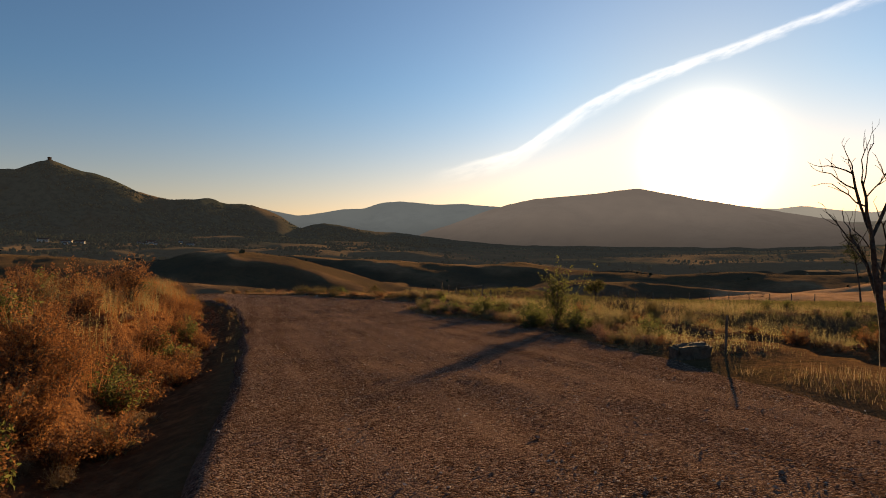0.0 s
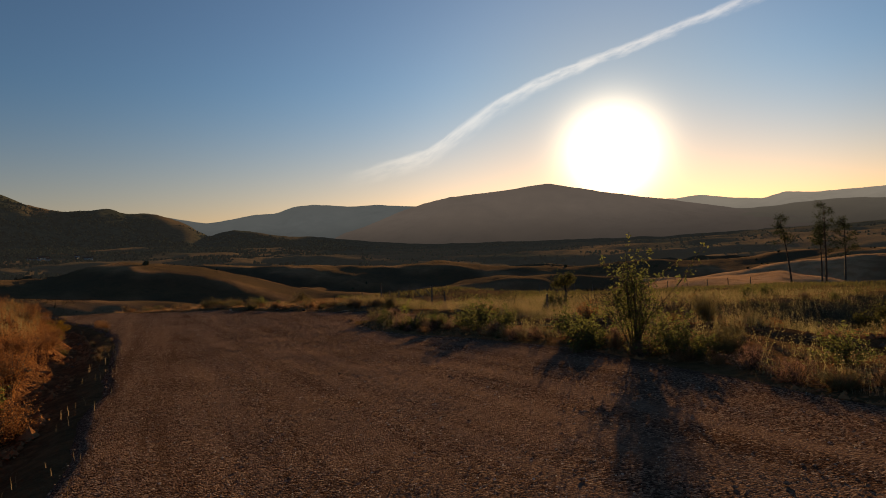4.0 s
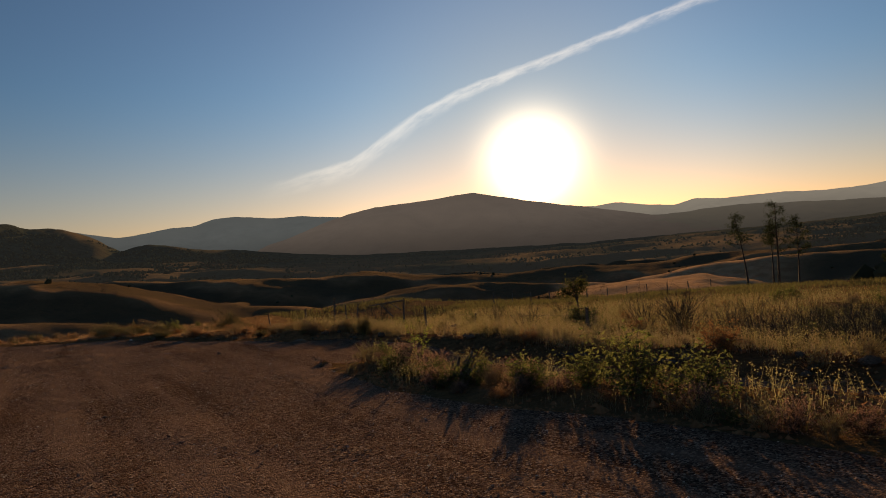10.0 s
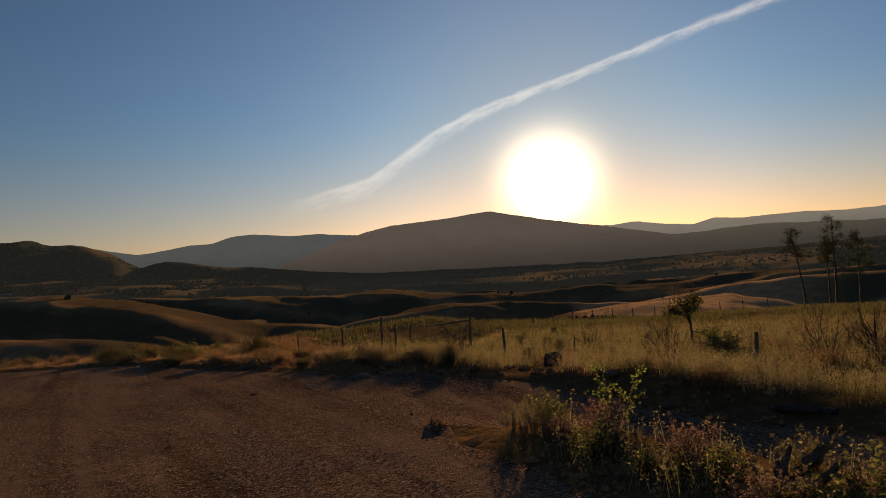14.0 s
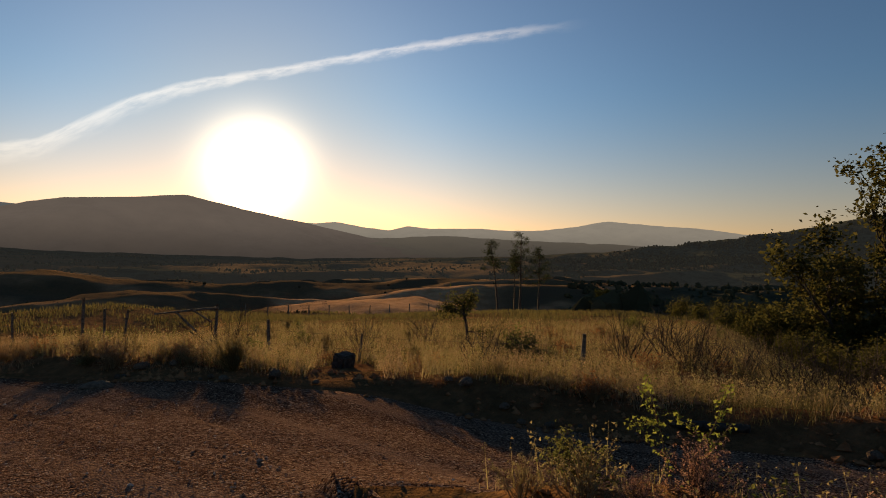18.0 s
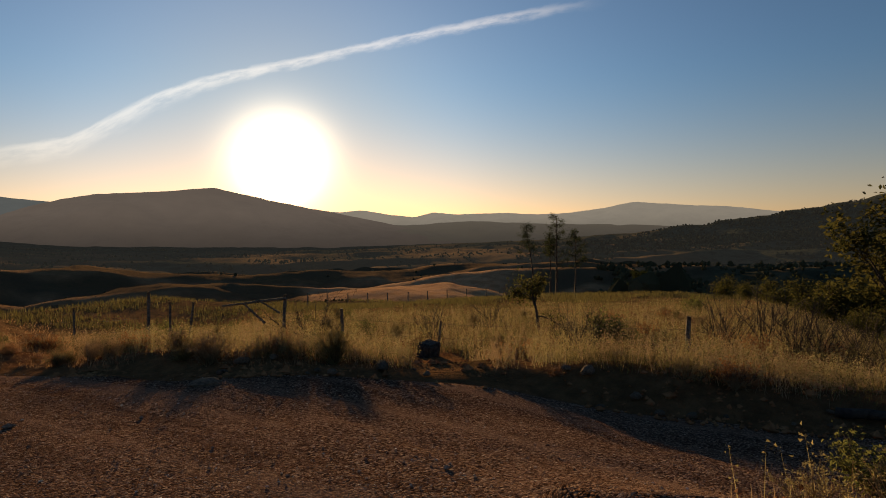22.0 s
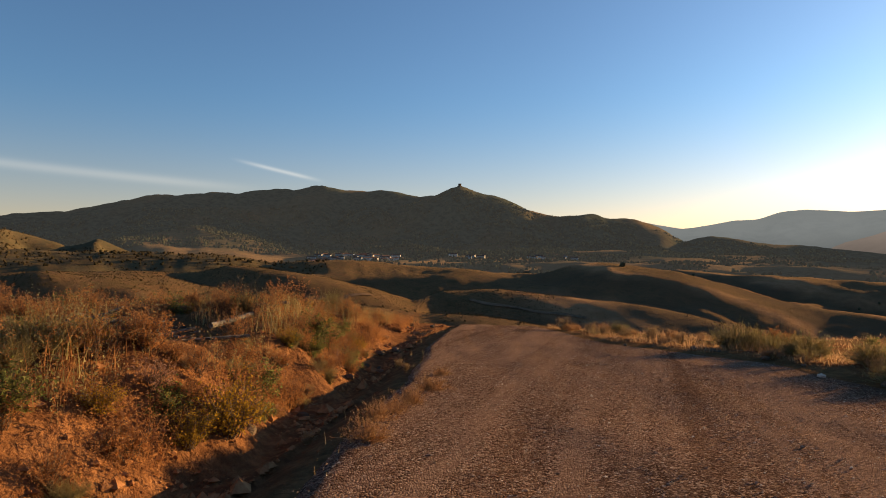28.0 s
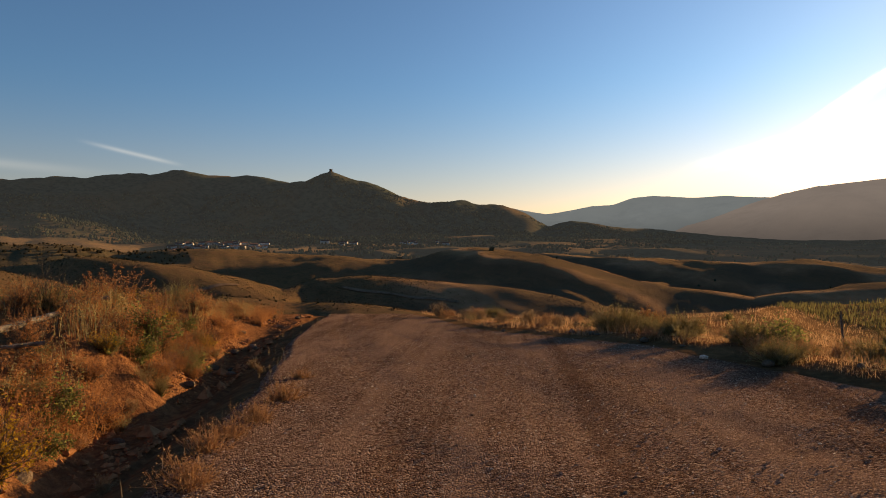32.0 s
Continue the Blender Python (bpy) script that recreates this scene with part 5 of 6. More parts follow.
def scrub(name, seed, count, where, height, mat, label):
    """Loose dry stalks with small leaves and seed heads."""
    pile = Pile(seed)
    x, y = where(pile.rng, count)
    ok = clear_of_block(x, y)
    x, y = x[ok], y[ok]
    count = len(x)
    base = np.stack([x, y, ground_height(x, y) - 0.02], -1)
    h = height * pile.rng.uniform(0.45, 1.2, count)
    lean = pile.rng.normal(0, 0.22, (count, 2)) * h[:, None]
    top = base + np.concatenate([lean, h[:, None]], 1)
    w = np.array([0.0035, 0, 0])
    v = np.stack([base - w, base + w, top], 1)
    pile.add(v, np.arange(count * 3).reshape(-1, 3))
    s = 1 - pile.rng.uniform(0, 0.75, (count, 15, 1)) ** 1.3
    spots = base[:, None] + (top - base)[:, None] * s + pile.rng.normal(0, 0.022, (count, 15, 3))
    pile.leaves(spots.reshape(-1, 3), 0.026, plain=True)
    tagged(new(name, pile.mesh(name, mat, False)), label, "weeds", kind="stuff")


scrub("bank_scrub", 431, 8000, strip(1.3, 7, LEFT_EDGE[4:-1], -1), 0.42, M_DRY, "rust-coloured dry weeds covering the bank")
scrub("near_bank_scrub", 432, 3000, strip(1.3, 7, LEFT_EDGE[1:5], -1), 0.6, M_DRY, "rust-coloured dry weeds on the roadside bank")
scrub("bank_green_scrub", 433, 4600, strip(1.8, 6, LEFT_EDGE[1:-1], -1), 0.45, M_SAGE, "grey-green weeds between the dry bushes")
scrub("field_scrub", 434, 12000, sector(-8, 75, 9, 34, 1.3, 1.3), 0.42, M_SAGE, "pale flowering weeds in the field")
scrub("field_dry_scrub", 435, 5000, sector(-12, 50, 9, 34, 1.3, 1.5, 15), 0.40, M_STRAW, "pale dry weeds in the field")
M_DARK_WEED = leaf("dark_weeds", (0.045, 0.046, 0.022), (0.13, 0.105, 0.048), 0.45)
scrub("field_dark_scrub", 439, 9000, sector(-12, 75, 9, 46, 1.1, 2.6, 31), 0.34, M_DARK_WEED, "dark weeds in patches over the field")
scrub("low_bank_scrub", 437, 3600, strip(0.6, 4.5, FAR_EDGE[5:-1][::-1], 1), 0.34, M_SAGE, "pale flowering weeds on the low bank")
scrub("low_bank_straw", 438, 1800, strip(0.6, 4.5, FAR_EDGE[5:-5][::-1], 1), 0.36, M_STRAW, "dry seed heads on the low bank")
scrub("verge_scrub", 436, 600, strip(0.2, 1.9, RIGHT_EDGE[3:], 1), 0.3, M_SAGE, "pale weeds along the verge")
turf("ditch_grass", 416, 260, strip(-0.25, 0.3, LEFT_EDGE[3:-1], -1), lambda x, y: 0.12 + 0.05 * waves(x, y, 2, 48), lambda x, y: 0.0025 + 0 * x, M_STRAW, "sparse dry grass along the ditch")


# ---- stones, blocks, wood ----
def rock_mesh(name, seed, size, mat, detail=2, jag=0.28):
    bm = bmesh.new()
    bmesh.ops.create_icosphere(bm, subdivisions=detail, radius=1.0)
    rng = random.Random(seed)
    off = Vector((rng.uniform(-9, 9), rng.uniform(-9, 9), rng.uniform(-9, 9)))
    for v in bm.verts:
        n = noise.noise(v.co * 1.1 + off) + 0.5 * noise.noise(v.co * 2.7 + off)
        v.co = v.co * (1 + jag * n)
        v.co = Vector((v.co.x * size[0], v.co.y * size[1], max(v.co.z, -0.55) * size[2]))
    me = bpy.data.meshes.new(name)
    bm.to_mesh(me)
    bm.free()
    me.materials.append(mat)
    return me


STONES = [rock_mesh("stone", 500 + k, (0.5 + 0.06 * k, 0.36, 0.28 + 0.02 * k), M_STONE) for k in range(4)]
WHITE = [rock_mesh("white_stone", 520 + k, (0.5, 0.36, 0.26), M_WHITE_STONE, 1) for k in range(3)]


def lay(name, me, x, y, size, label, category, group="", turn=None, sink=0.25, tilt=0.0):
    ob = tagged(new(name, me), label, category, group)
    ob.matrix_basis = Matrix.Translation((x, y, gz(x, y) + size * sink)) @ Euler((tilt, 0, random.uniform(0, 6.28) if turn is None else turn)).to_matrix().to_4x4() @ Matrix.Diagonal((size, size, size, 1))
    return ob


random.seed(11)
lay("flat_rock", rock_mesh("flat_rock", 540, (0.62, 0.42, 0.2), M_STONE, 3), -10.55, 28.5, 0.3, "flat brown rock lying at the road's edge", "rock", turn=0.4, sink=0.08)
lay("white_stone", WHITE[0], -18.4, 34.66, 0.16, "pale quartz stone lying on the gravel", "stone", "pale stones on the road")
for x, y, s in [(-19.6, 30.45, 0.08), (-18.05, 31.6, 0.07), (-19.3, 27.3, 0.06), (-1.6, 5.75, 0.06), (-3.83, 8.3, 0.05), (-3.3, 4.5, 0.07), (-5.57, 15.1, 0.07), (-3.6, 12.4, 0.06), (-9.9, 24.2, 0.08), (-13.7, 26.8, 0.07),
                (-15.2, 29.4, 0.07), (-12.5, 28.0, 0.08), (-16.8, 31.8, 0.06), (-8.8, 21.0, 0.05), (-11.5, 25.4, 0.06), (-1.0, 7.9, 0.07), (0.2, 6.6, 0.06), (-20.5, 33.0, 0.07), (-16.5, 27.5, 0.05), (-13.0, 24.5, 0.05)]:
    lay("white_stone", random.choice(WHITE), x, y, s * 0.6, "pale quartz stone lying on the gravel", "stone", "pale stones on the road")
for k in range(46):
    p = along(FAR_EDGE[6:15], random.random())
    d = random.uniform(-0.25, 0.7)
    lay("bank_stone", random.choice(STONES), p[0] + 0.76 * d, p[1] + 0.6 * d, random.uniform(0.06, 0.24), "rough brown stone in the low earth bank", "stone", "stones along the low bank", tilt=random.uniform(-0.3, 0.3))
for k in range(16):
    p = along(FAR_EDGE[2:6], random.random())
    lay("edge_stone", random.choice(STONES), p[0] + random.uniform(-0.2, 0.5), p[1] + random.uniform(-0.1, 0.6), random.uniform(0.06, 0.2), "rough stone at the road's far edge", "stone", "stones along the bend")
for k in range(24):
    p = along(LEFT_EDGE[4:-1], random.random())
    d = random.uniform(0.7, 1.9)
    lay("ditch_stone", random.choice(STONES), p[0] - 0.79 * d, p[1] - 0.61 * d, random.uniform(0.08, 0.24), "reddish stone fallen into the ditch", "stone", "stones in the ditch")


def block_mesh(name, size, seed, mat):
    """A squared stone or stump: a bevelled, slightly skewed and pitted box."""
    bm = bmesh.new()
    bmesh.ops.create_cube(bm, size=1.0)
    bmesh.ops.bevel(bm, geom=bm.edges[:], offset=0.09, segments=2, affect="EDGES")
    bmesh.ops.subdivide_edges(bm, edges=bm.edges[:], cuts=2, use_grid_fill=True)
    for v in bm.verts:
        n = noise.noise(v.co * 3.0 + Vector((seed, 0, 0)))
        v.co = Vector((v.co.x * size[0], v.co.y * size[1], v.co.z * size[2])) + v.co.normalized() * 0.035 * n + Vector((0.05 * v.co.z, 0, 0.06 * v.co.x))
    me = bpy.data.meshes.new(name)
    bm.to_mesh(me)
    bm.free()
    me.materials.append(mat)
    return me


lay("stone_block", block_mesh("stone_block", (0.78, 0.5, 0.42), 3, M_STONE), 0.72, 10.0, 0.66, "low brown squared stone half sunk at the roadside", "block", turn=0.3, sink=0.08, tilt=0.06)
lay("stone_block", block_mesh("stone_block", (0.42, 0.4, 0.5), 8, M_CHAR), -6.7, 32.07, 0.8, "grey squared stone block on the low bank", "block", turn=0.5, sink=0.08, tilt=0.12)


def pole_mesh(name, seed, points, radii, mat, sides=7, knots=0.06):
    pile = Pile(seed)
    p = np.array(points, float)
    s = np.linspace(0, 1, 9)
    t = np.linspace(0, 1, len(p))
    q = np.stack([np.interp(s, t, p[:, j]) for j in range(3)], -1) + pile.rng.normal(0, knots * max(radii), (9, 3))
    pile.tube(q, np.interp(s, [0, 1], radii) * pile.rng.uniform(0.88, 1.12, 9), sides)
    return pile.mesh(name, mat)


# fence along the edge of the field
def post(x, y, height, radius, lean, seed, label="weathered wooden fence post in dry grass"):
    ob = tagged(new("fence_post", pole_mesh("fence_post", seed, [(0, 0, -0.25), (lean[0], lean[1], height)], (radius, radius * 0.8), M_OLD_WOOD)), label, "post", "fence posts")
    ob.location = (x, y, gz(x, y))
    return ob


line = [(-18.5, 50.5), (-14.8, 45.0), (-12.1, 39.6), (-8.85, 37.0), (-7.75, 34.8), (-3.05, 29.4)]
heights = [1.15, 1.15, 1.4, 1.25, 0.85, 0.75, 0.9, 0.9, 0.9]
for k, ((x, y), h) in enumerate(zip(line, heights)):
    post(x, y, h, 0.045, ((k * 37 % 7 - 3) * 0.025, (k * 53 % 5 - 2) * 0.02), 600 + k)
post(-11.55, 39.3, 1.1, 0.04, (0.02, 0), 621)
post(-11.1, 39.0, 1.1, 0.035, (0.16, 0.02), 622, "leaning wooden fence post in dry grass")
post(1.2, 10.15, 0.58, 0.02, (0.04, 0), 623, "thin wooden post beside the stone block")
post(-6.1, 33.3, 0.6, 0.03, (0.1, 0.02), 625, "leaning wooden post behind the stone block")
for k in range(12):
    x, y = bearing(5.5 + 1.75 * k, 60 + 1.0 * k)
    post(x, y, 1.25, 0.06, ((k * 29 % 5 - 2) * 0.03, 0), 640 + k, "far wooden fence post across the field")
for k, h in enumerate((0.35, 0.7)):
    for j, (a, b) in enumerate(zip(line, line[1:])):
        za, zb = gz(*a) + h * min(1, heights[j]), gz(*b) + h * min(1, heights[j + 1])
        mid = ((a[0] + b[0]) / 2, (a[1] + b[1]) / 2, (za + zb) / 2 - 0.05)
        pile = Pile(700 + 10 * k + j)
        pile.tube([(*a, za), mid, (*b, zb)], [0.003] * 3, 4)
        tagged(new("fence_wire", pile.mesh("fence_wire", M_WIRE)), "thin rusty wire between fence posts", "wire", "fence wires")
rail = tagged(new("broken_rail"), "broken wooden rail propped against the fence", "rail")
zt = gz(-8.85, 37.0) + 1.15
part("pole", pole_mesh("pole", 651, [(-10.25, 37.5, zt - 0.16), (-9.5, 37.25, zt - 0.07), (-8.75, 36.95, zt + 0.02)], (0.022, 0.035), M_OLD_WOOD), rail)
part("brace", pole_mesh("brace", 652, [(-9.75, 37.35, zt - 0.10), (-9.25, 37.15, zt - 0.60)], (0.025, 0.03), M_OLD_WOOD), rail)
part("brace", pole_mesh("brace", 654, [(-9.4, 37.2, zt - 0.02), (-8.9, 37.05, zt - 0.35)], (0.02, 0.025), M_OLD_WOOD), rail)

# logs and a split stump
for name, a, b, rad, label in [("fallen_log", (-3.2, 23.9), (-2.6, 23.1), 0.075, "dark fallen log along the low bank"), ("fallen_log", (-4.3, 25.7), (-3.8, 25.1), 0.055, "thin fallen log on the low bank"),
                               ("fallen_branch", (-10.9, 31.5), (-9.6, 31.2), 0.04, "dry grey branch lying by the road"), ("fallen_branch", (-10.0, 31.4), (-8.9, 30.7), 0.03, "dry grey branch lying by the road")]:
    za, zb = gz(*a) + rad * 0.7, gz(*b) + rad * 0.7
    tagged(new(name, pole_mesh(name, int(abs(a[0]) * 100), [(*a, za), (*b, zb)], (rad, rad * 0.85), M_CHAR if rad > 0.05 else M_OLD_WOOD, 9)), label, "log")
stump = tagged(new("split_stump"), "grey splintered stump leaning in the weeds", "stump")
for k, (dx, dy, h, lx) in enumerate([(0, 0, 0.42, 0.26), (0.06, 0.05, 0.34, 0.24), (-0.05, 0.06, 0.28, 0.12), (0.1, -0.04, 0.22, 0.2), (-0.08, -0.02, 0.2, 0.05)]):
    part("splinter", pole_mesh("splinter", 660 + k, [(dx, dy, -0.05), (dx + lx, dy - lx * 0.6, h)], (0.06, 0.012), M_OLD_WOOD, 5, 0.12), stump)
stump.location = (-6.25, 20.9, gz(-6.25, 20.9))
random.seed(21)
# heap of cut branches on the bank
heap = tagged(new("branch_heap"), "heap of dead grey branches on the bank", "woodpile")
hx, hy = -24.0, 25.7
hz = gz(hx, hy)
heap.location = (hx, hy, hz)
for k in range(80):
    a, t = random.uniform(0, 6.28), random.uniform(0, 6.28)
    r, ln = random.uniform(0, 1.5), random.uniform(0.3, 1.1)
    cx, cy, cz = r * math.cos(a), r * math.sin(a), 0.06 + (1.5 - r) * random.uniform(0, 0.24)
    d = (math.cos(t) * ln / 2, math.sin(t) * ln / 2, random.uniform(-0.12, 0.12))
    thick_end = random.uniform(0.012, 0.04)
    part("branch", pole_mesh("branch", 800 + k, [(cx - d[0], cy - d[1], cz - d[2]), (cx + d[0], cy + d[1], cz + d[2])], (thick_end, thick_end * 0.6), random.choice((M_OLD_WOOD, M_CHAR, M_OLD_WOOD)), 6), heap)
for x, y, t in [(-24.2, 27.6, 2.1), (-25.6, 28.7, 0.8)]:
    z = gz(x, y) + 0.22
    tagged(new("dead_log", pole_mesh("dead_log", int(abs(x) * 77), [(x - 0.5 * math.cos(t), y - 0.5 * math.sin(t), z - 0.1), (x + 0.5 * math.cos(t), y + 0.5 * math.sin(t), z)], (0.045, 0.035), M_OLD_WOOD, 8)),
           "weathered grey log among dry bushes", "log", "logs on the bank")


# ---- gravel on the road ----
def gravel(name, seed, count, spread, size, mat, label, spread_of_size=0.45):
    pile = Pile(seed)
    rng = pile.rng
    a = np.array([(3.0, -2.0), (-2.0, 6.0), (-6.0, 13.0), (-10.5, 20.5), (-14.5, 26.0), (-19.5, 31.5), (-25.0, 36.0)])
    t = rng.uniform(0, len(a) - 1, count)
    k = np.minimum(t.astype(int), len(a) - 2)
    c = a[k] + (a[k + 1] - a[k]) * (t - k)[:, None] + np.clip(rng.normal(0, spread, (count, 2)), -2.2 * spread, 2.2 * spread)
    x, y = c[:, 0], c[:, 1]
    ok = (across(x, y, LEFT_EDGE) > 0.1) & ((across(x, y, RIGHT_EDGE) < -0.05) | (y > 23.4)) & (across(x, y, FAR_EDGE) > 0.1)
    ok &= waves(x, y, 0.9, seed + 3) + rng.uniform(-0.9, 0.9, count) > -0.2
    x, y = x[ok], y[ok]
    n = len(x)
    s = size * rng.lognormal(0, spread_of_size, n)[:, None, None]
    shape = np.array([[1, 0, 0.25], [-0.2, 0.85, 0.2], [-0.9, 0.1, 0.25], [0.1, -0.9, 0.2], [0.1, 0.05, 0.75], [0, 0, -0.35]])
    turn = rng.uniform(0, 2 * np.pi, n)
    v = shape[None] * (1 + rng.normal(0, 0.22, (n, 6, 3)))
    vx = v[..., 0] * np.cos(turn)[:, None] - v[..., 1] * np.sin(turn)[:, None]
    vy = v[..., 0] * np.sin(turn)[:, None] + v[..., 1] * np.cos(turn)[:, None]
    v = np.stack([vx, vy, v[..., 2]], -1) * s
    v = v + np.stack([x, y, ground_height(x, y) + 0.014], -1)[:, None]
    f = np.array([[0, 1, 4], [1, 2, 4], [2, 3, 4], [3, 0, 4], [1, 0, 5], [3, 2, 5]])
    pile.add(v, np.arange(n)[:, None, None] * 6 + f[None])
    tagged(new(name, pile.mesh(name, mat, False)), label, "gravel", kind="stuff")


gravel("road_gravel", 901, 130000, 2.5, 0.0062, M_PEBBLE, "small brown pebbles on the road")
def clods(name, seed, count, where, size, mat, label):
    """Crumbled lumps of earth lying on a slope."""
    pile = Pile(seed)
    rng = pile.rng
    x, y = where(rng, count)
    shape = np.array([[1, 0, 0.1], [-0.2, 0.85, 0.15], [-0.9, 0.1, 0.1], [0.1, -0.9, 0.15], [0.1, 0.05, 0.8], [0, 0, -0.6]])
    turn, s = rng.uniform(0, 2 * np.pi, count), size * rng.lognormal(0, 0.55, count)[:, None, None]
    v = shape[None] * (1 + rng.normal(0, 0.25, (count, 6, 3)))
    vx = v[..., 0] * np.cos(turn)[:, None] - v[..., 1] * np.sin(turn)[:, None]
    vy = v[..., 0] * np.sin(turn)[:, None] + v[..., 1] * np.cos(turn)[:, None]
    v = np.stack([vx, vy, v[..., 2]], -1) * s + np.stack([x, y, ground_height(x, y)], -1)[:, None]
    f = np.array([[0, 1, 4], [1, 2, 4], [2, 3, 4], [3, 0, 4], [1, 0, 5], [2, 1, 5], [3, 2, 5], [0, 3, 5]])
    pile.add(v, np.arange(count)[:, None, None] * 6 + f[None])
    tagged(new(name, pile.mesh(name, mat, False)), label, "soil", kind="stuff")


M_EARTH = surface("red_earth", (0.19, 0.078, 0.036), (0.40, 0.19, 0.09), 6.0, 0.95, 0.4, 30.0, spec=0.0)
clods("bank_clods", 905, 7000, strip(0.5, 3.2, LEFT_EDGE[3:-1], -1), 0.022, M_EARTH, "crumbled red earth on the cut bank")
clods("bank_lumps", 906, 250, strip(0.7, 3.0, LEFT_EDGE[3:-1], -1), 0.06, M_EARTH, "lumps of red earth on the cut bank")
clods("low_bank_clods", 907, 2500, strip(-0.3, 1.4, FAR_EDGE[5:-2][::-1], 1), 0.025, M_EARTH, "crumbled earth on the low bank by the track")
clods("verge_clods", 908, 2600, strip(-0.1, 1.6, RIGHT_EDGE[3:], 1), 0.018, M_EARTH, "crumbled earth along the verge")
# pale diffuse chips; their brightness also stands in for glints of sun
gravel("road_glint_chips", 902, 26000, 2.8, 0.0072, M_WHITE_STONE, "pale stone chips and painted glints on the road", 0.3)


# ---- distant trees, village and tower ----
def woods(name, seed, count, az, rr, size, keep, label, mat=None):
    """Crowns of far trees: lumpy low clumps, each sitting on the ground."""
    pile = Pile(seed)
    rng = pile.rng
    bm = bmesh.new()
    if size[1] < 0.5 or rr[0] >= 900:
        bmesh.ops.create_cone(bm, cap_ends=True, cap_tris=True, segments=6, radius1=1.0, radius2=0.45, depth=1.3)
        bmesh.ops.triangulate(bm, faces=bm.faces[:])
    else:
        bmesh.ops.create_icosphere(bm, subdivisions=1, radius=1.0)
    base = np.array([v.co[:] for v in bm.verts])
    tris = np.array([[v.index for v in f.verts] for f in bm.faces])
    bm.free()
    a, r = np.radians(rng.uniform(*az, count)), rr[0] + (rr[1] - rr[0]) * rng.uniform(0, 1, count)
    x, y = HUB[0] + r * np.sin(a), HUB[1] + r * np.cos(a)
    ok = waves(x, y, keep[0], seed) + rng.uniform(-0.18, 0.18, count) > keep[1]
    x, y = x[ok], y[ok]
    n = len(x)
    s = (size[0] + (size[1] - size[0]) * rng.uniform(0, 1, n) ** 2)[:, None, None]
    v = base[None] * (1 + rng.normal(0, 0.22, (n, len(base), 1))) * s * rng.uniform(0.7, 1.2, (n, 1, 3))
    v = v + np.stack([x, y, ground_height(x, y) + s[:, 0, 0] * 0.55], -1)[:, None]
    pile.add(v, np.arange(n)[:, None, None] * len(base) + tris[None])
    tagged(new(name, pile.mesh(name, mat or M_WOODS, False)), label, "woods", kind="stuff")


M_WOODS = leaf("far_crowns", (0.05, 0.054, 0.032), (0.11, 0.10, 0.055), 0.15)
# far crowns with haze painted in as a faint emission
M_WOODS_FAR = leaf("distant_crowns", (0.028, 0.034, 0.024), (0.135, 0.13, 0.075), 0.12, air=HAZE_GLOW)
M_SCRUB = leaf("hill_scrub", (0.055, 0.045, 0.024), (0.13, 0.09, 0.045), 0.3)
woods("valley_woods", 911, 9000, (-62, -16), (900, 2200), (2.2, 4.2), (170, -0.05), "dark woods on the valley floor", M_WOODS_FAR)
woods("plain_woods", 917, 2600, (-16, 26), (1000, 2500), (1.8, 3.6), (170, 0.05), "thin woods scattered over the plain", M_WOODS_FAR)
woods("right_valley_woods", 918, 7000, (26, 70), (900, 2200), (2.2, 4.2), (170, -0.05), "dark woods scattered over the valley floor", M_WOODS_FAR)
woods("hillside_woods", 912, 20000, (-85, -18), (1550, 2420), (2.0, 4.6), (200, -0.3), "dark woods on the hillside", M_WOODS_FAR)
woods("right_woods", 913, 5200, (33, 80), (95, 900), (1.8, 3.6), (90, -0.2), "dense dark woods below the field")
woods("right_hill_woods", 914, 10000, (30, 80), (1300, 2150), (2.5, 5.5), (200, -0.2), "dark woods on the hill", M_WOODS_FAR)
woods("hedge_trees", 915, 600, (-45, 32), (420, 900), (0.9, 2.0), (60, 0.5), "scattered trees and hedges between the pastures")
woods("far_slope_scrub", 920, 9000, (-95, -60), (420, 1050), (0.4, 1.1), (120, -0.3), "low scrub dotted over the brown slopes", M_SCRUB)
woods("near_hill_scrub", 919, 34000, (-84, -36), (60, 300), (0.06, 0.18), (30, -0.15), "low scrub dotted over the nearer slopes", M_SCRUB)
woods("hill_scrub", 916, 60000, (-84, 12), (75, 520), (0.08, 0.24), (40, -0.1), "low scrub dotted over the pasture hills", M_SCRUB)
for k, (deg, r, size) in enumerate([(4.6, 150, 1.3), (5.4, 156, 1.6), (6.3, 152, 1.4), (3.4, 165, 1.1), (-33.2, 66, 0.4)]):
    c = copy_thing(thicket, Matrix.Identity(4))
    c.matrix_basis = place(c, *bearing(deg, r), size, k * 1.9, 0.2)
    tagged(c, "dark bushy tree standing below the field", group="trees below the field")


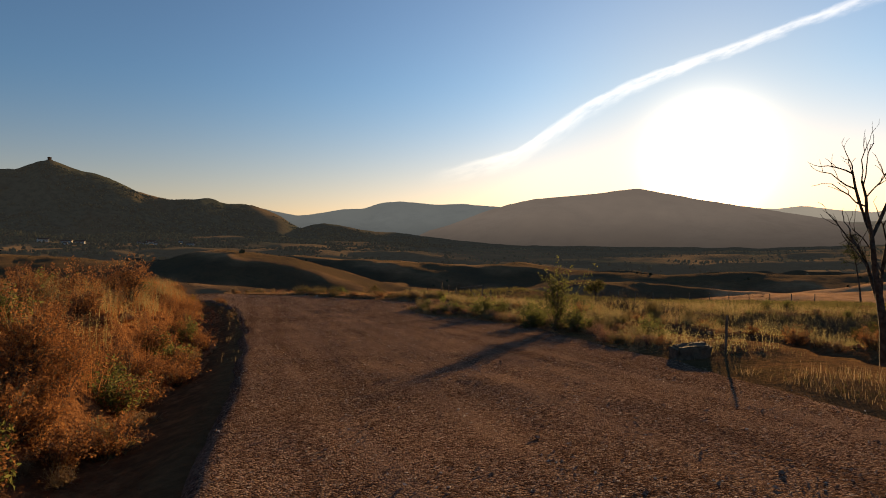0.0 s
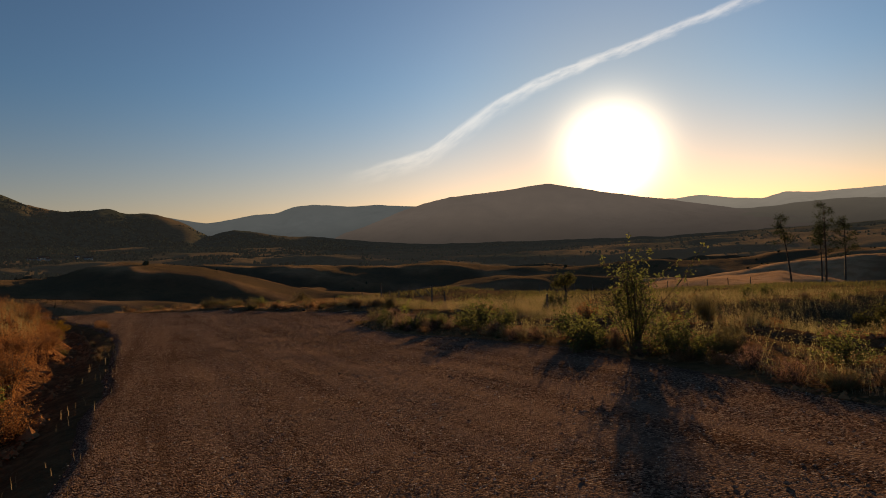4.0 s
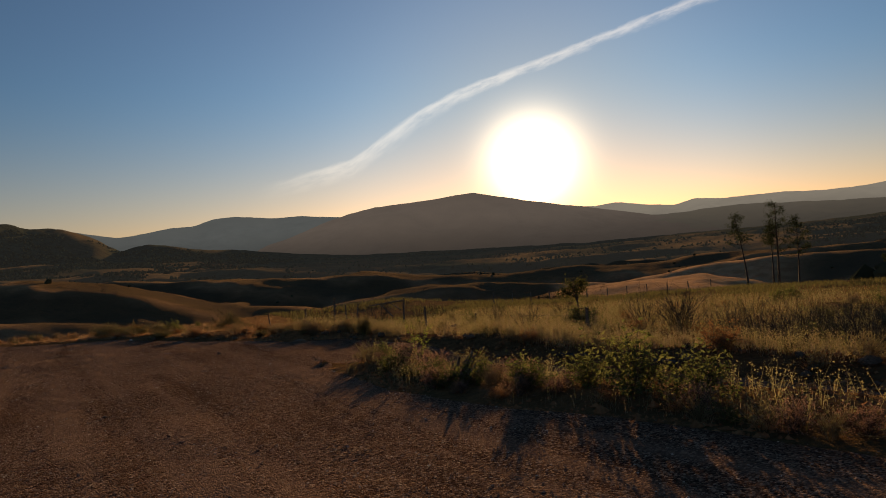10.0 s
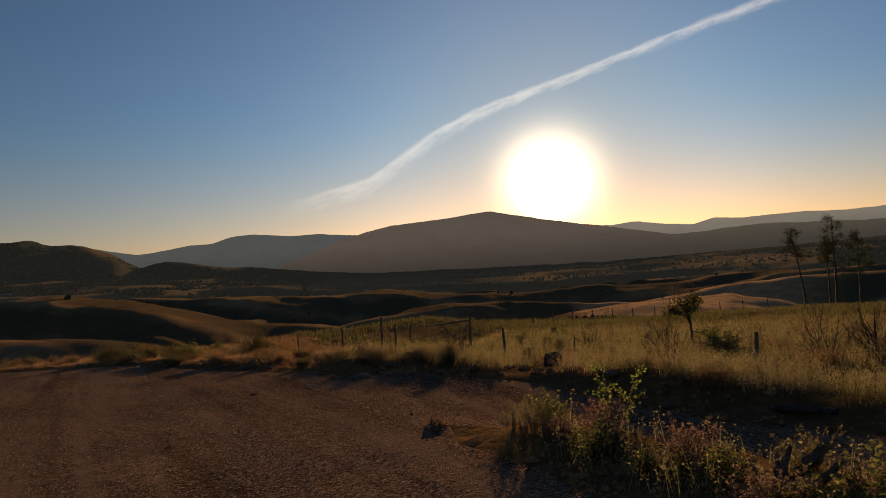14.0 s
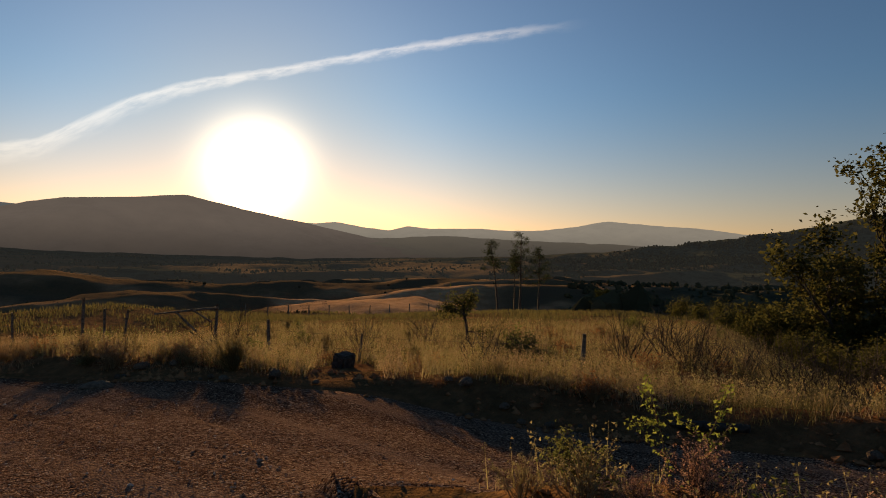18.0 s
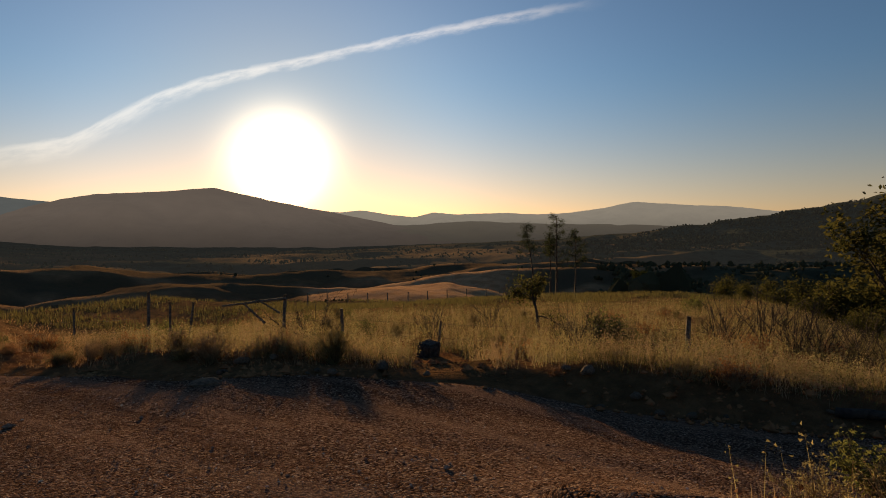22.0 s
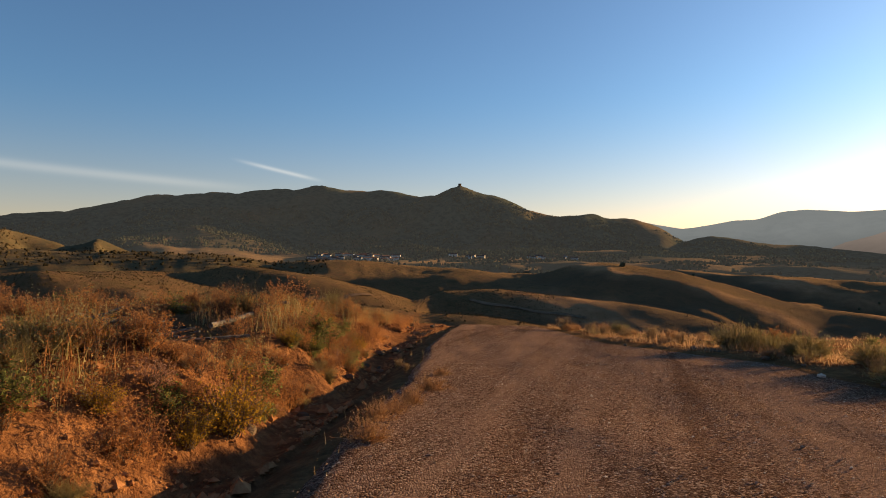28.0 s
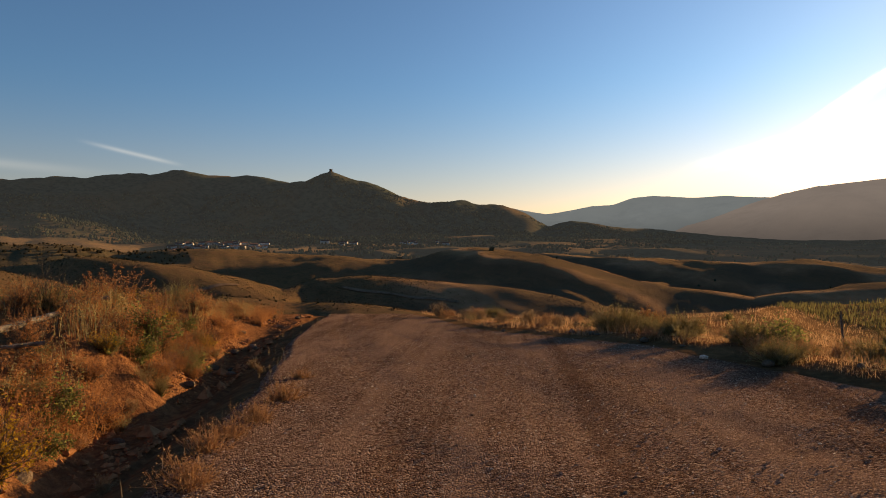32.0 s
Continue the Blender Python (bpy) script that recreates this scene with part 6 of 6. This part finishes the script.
def house(seed, length, depth, height, label):
    rng = random.Random(seed)
    thing = tagged(new("house"), label, "house", "village houses")
    bm = bmesh.new()
    bmesh.ops.create_cube(bm, size=1.0, matrix=Matrix.Translation((0, 0, height / 2 - 1)) @ Matrix.Diagonal((length, depth, height + 2, 1)))
    top = height
    gable = [bm.verts.new((sx * length / 2, sy * depth / 2 * k, top + rise)) for sx in (-1, 1) for sy, k, rise in ((-1, 1, 0), (1, 1, 0), (1, 0, depth * 0.24))]
    bm.faces.new(gable[:3]), bm.faces.new(gable[3:])
    me = bpy.data.meshes.new("wall")
    bm.to_mesh(me)
    bm.free()
    me.materials.append(M_WALL)
    part("wall", me, thing)
    bm = bmesh.new()
    e, rise = 0.5, depth * 0.24
    for s in (-1, 1):
        pts = [(-length / 2 - e, s * (depth / 2 + e), top - 0.2), (length / 2 + e, s * (depth / 2 + e), top - 0.2), (length / 2 + e, 0, top + rise + 0.15), (-length / 2 - e, 0, top + rise + 0.15)]
        low = [bm.verts.new(p) for p in pts]
        high = [bm.verts.new((p[0], p[1], p[2] + 0.25)) for p in pts]
        bm.faces.new(high)
        bm.faces.new(low[::-1])
        for i in range(4):
            bm.faces.new((low[i], low[(i + 1) % 4], high[(i + 1) % 4], high[i]))
    me = bpy.data.meshes.new("roof")
    bm.to_mesh(me)
    bm.free()
    me.materials.append(M_ROOF)
    part("roof", me, thing)
    for k in range(3):
        bm = bmesh.new()
        bmesh.ops.create_cube(bm, size=1.0, matrix=Matrix.Translation(((k - 1) * length * 0.3, -depth / 2, height * 0.6)) @ Matrix.Diagonal((1.2, 0.12, 1.4, 1)))
        me = bpy.data.meshes.new("window")
        bm.to_mesh(me)
        bm.free()
        me.materials.append(M_PANE)
        part("window", me, thing)
    return thing


random.seed(31)
HOUSES = [house(k, *size, "white village house with a clay-tile roof") for k, size in enumerate([(11, 8, 6), (15, 9, 6.5), (9, 8, 5), (22, 10, 6)])]
laid = set()
spots = [(random.uniform(-61.8, -54.0), random.uniform(1330, 1520)) for _ in range(60)] + [(random.uniform(-49.6, -45.2), random.uniform(1400, 1500)) for _ in range(7)] + [(random.uniform(-42.5, -38.0), random.uniform(1420, 1560)) for _ in range(9)]
for deg, r in spots:
    k = random.randrange(4)
    ob = HOUSES[k] if k not in laid else copy_thing(HOUSES[k], Matrix.Identity(4))
    laid.add(k)
    x, y = bearing(deg, r)
    ob.matrix_basis = Matrix.Translation((x, y, gz(x, y))) @ Matrix.Rotation(radians(-deg) + random.uniform(-0.6, 0.6), 4, "Z") @ Matrix.Diagonal((0.8, 0.8, 0.8, 1))
# white houses added to stand for bright glints in the valley
for deg, r in [(10.5, 900), (12.2, 905), (9.4, 860), (20.0, 1000)]:
    ob = copy_thing(HOUSES[random.randrange(4)], Matrix.Identity(4))
    x, y = bearing(deg, r)
    ob.matrix_basis = Matrix.Translation((x, y, gz(x, y))) @ Matrix.Rotation(radians(-deg) + random.uniform(-0.6, 0.6), 4, "Z")
    tagged(ob, "small white house put in for a valley glint", group="farmhouses")
# watchtower on the pointed hill
tower = tagged(new("watchtower"), "small stone watchtower on the hilltop", "tower")
tx, ty = bearing(-48.4, 2500)
tower.location = (tx, ty, gz(tx, ty) - 1)
for name, w, z0, h in (("base", 15, 0, 4), ("shaft", 9, 4, 7), ("parapet", 10.5, 11, 2)):
    part(name, block_mesh(name, (w, w, h), z0, M_STONE), tower).location = (0, 0, z0 + h / 2)
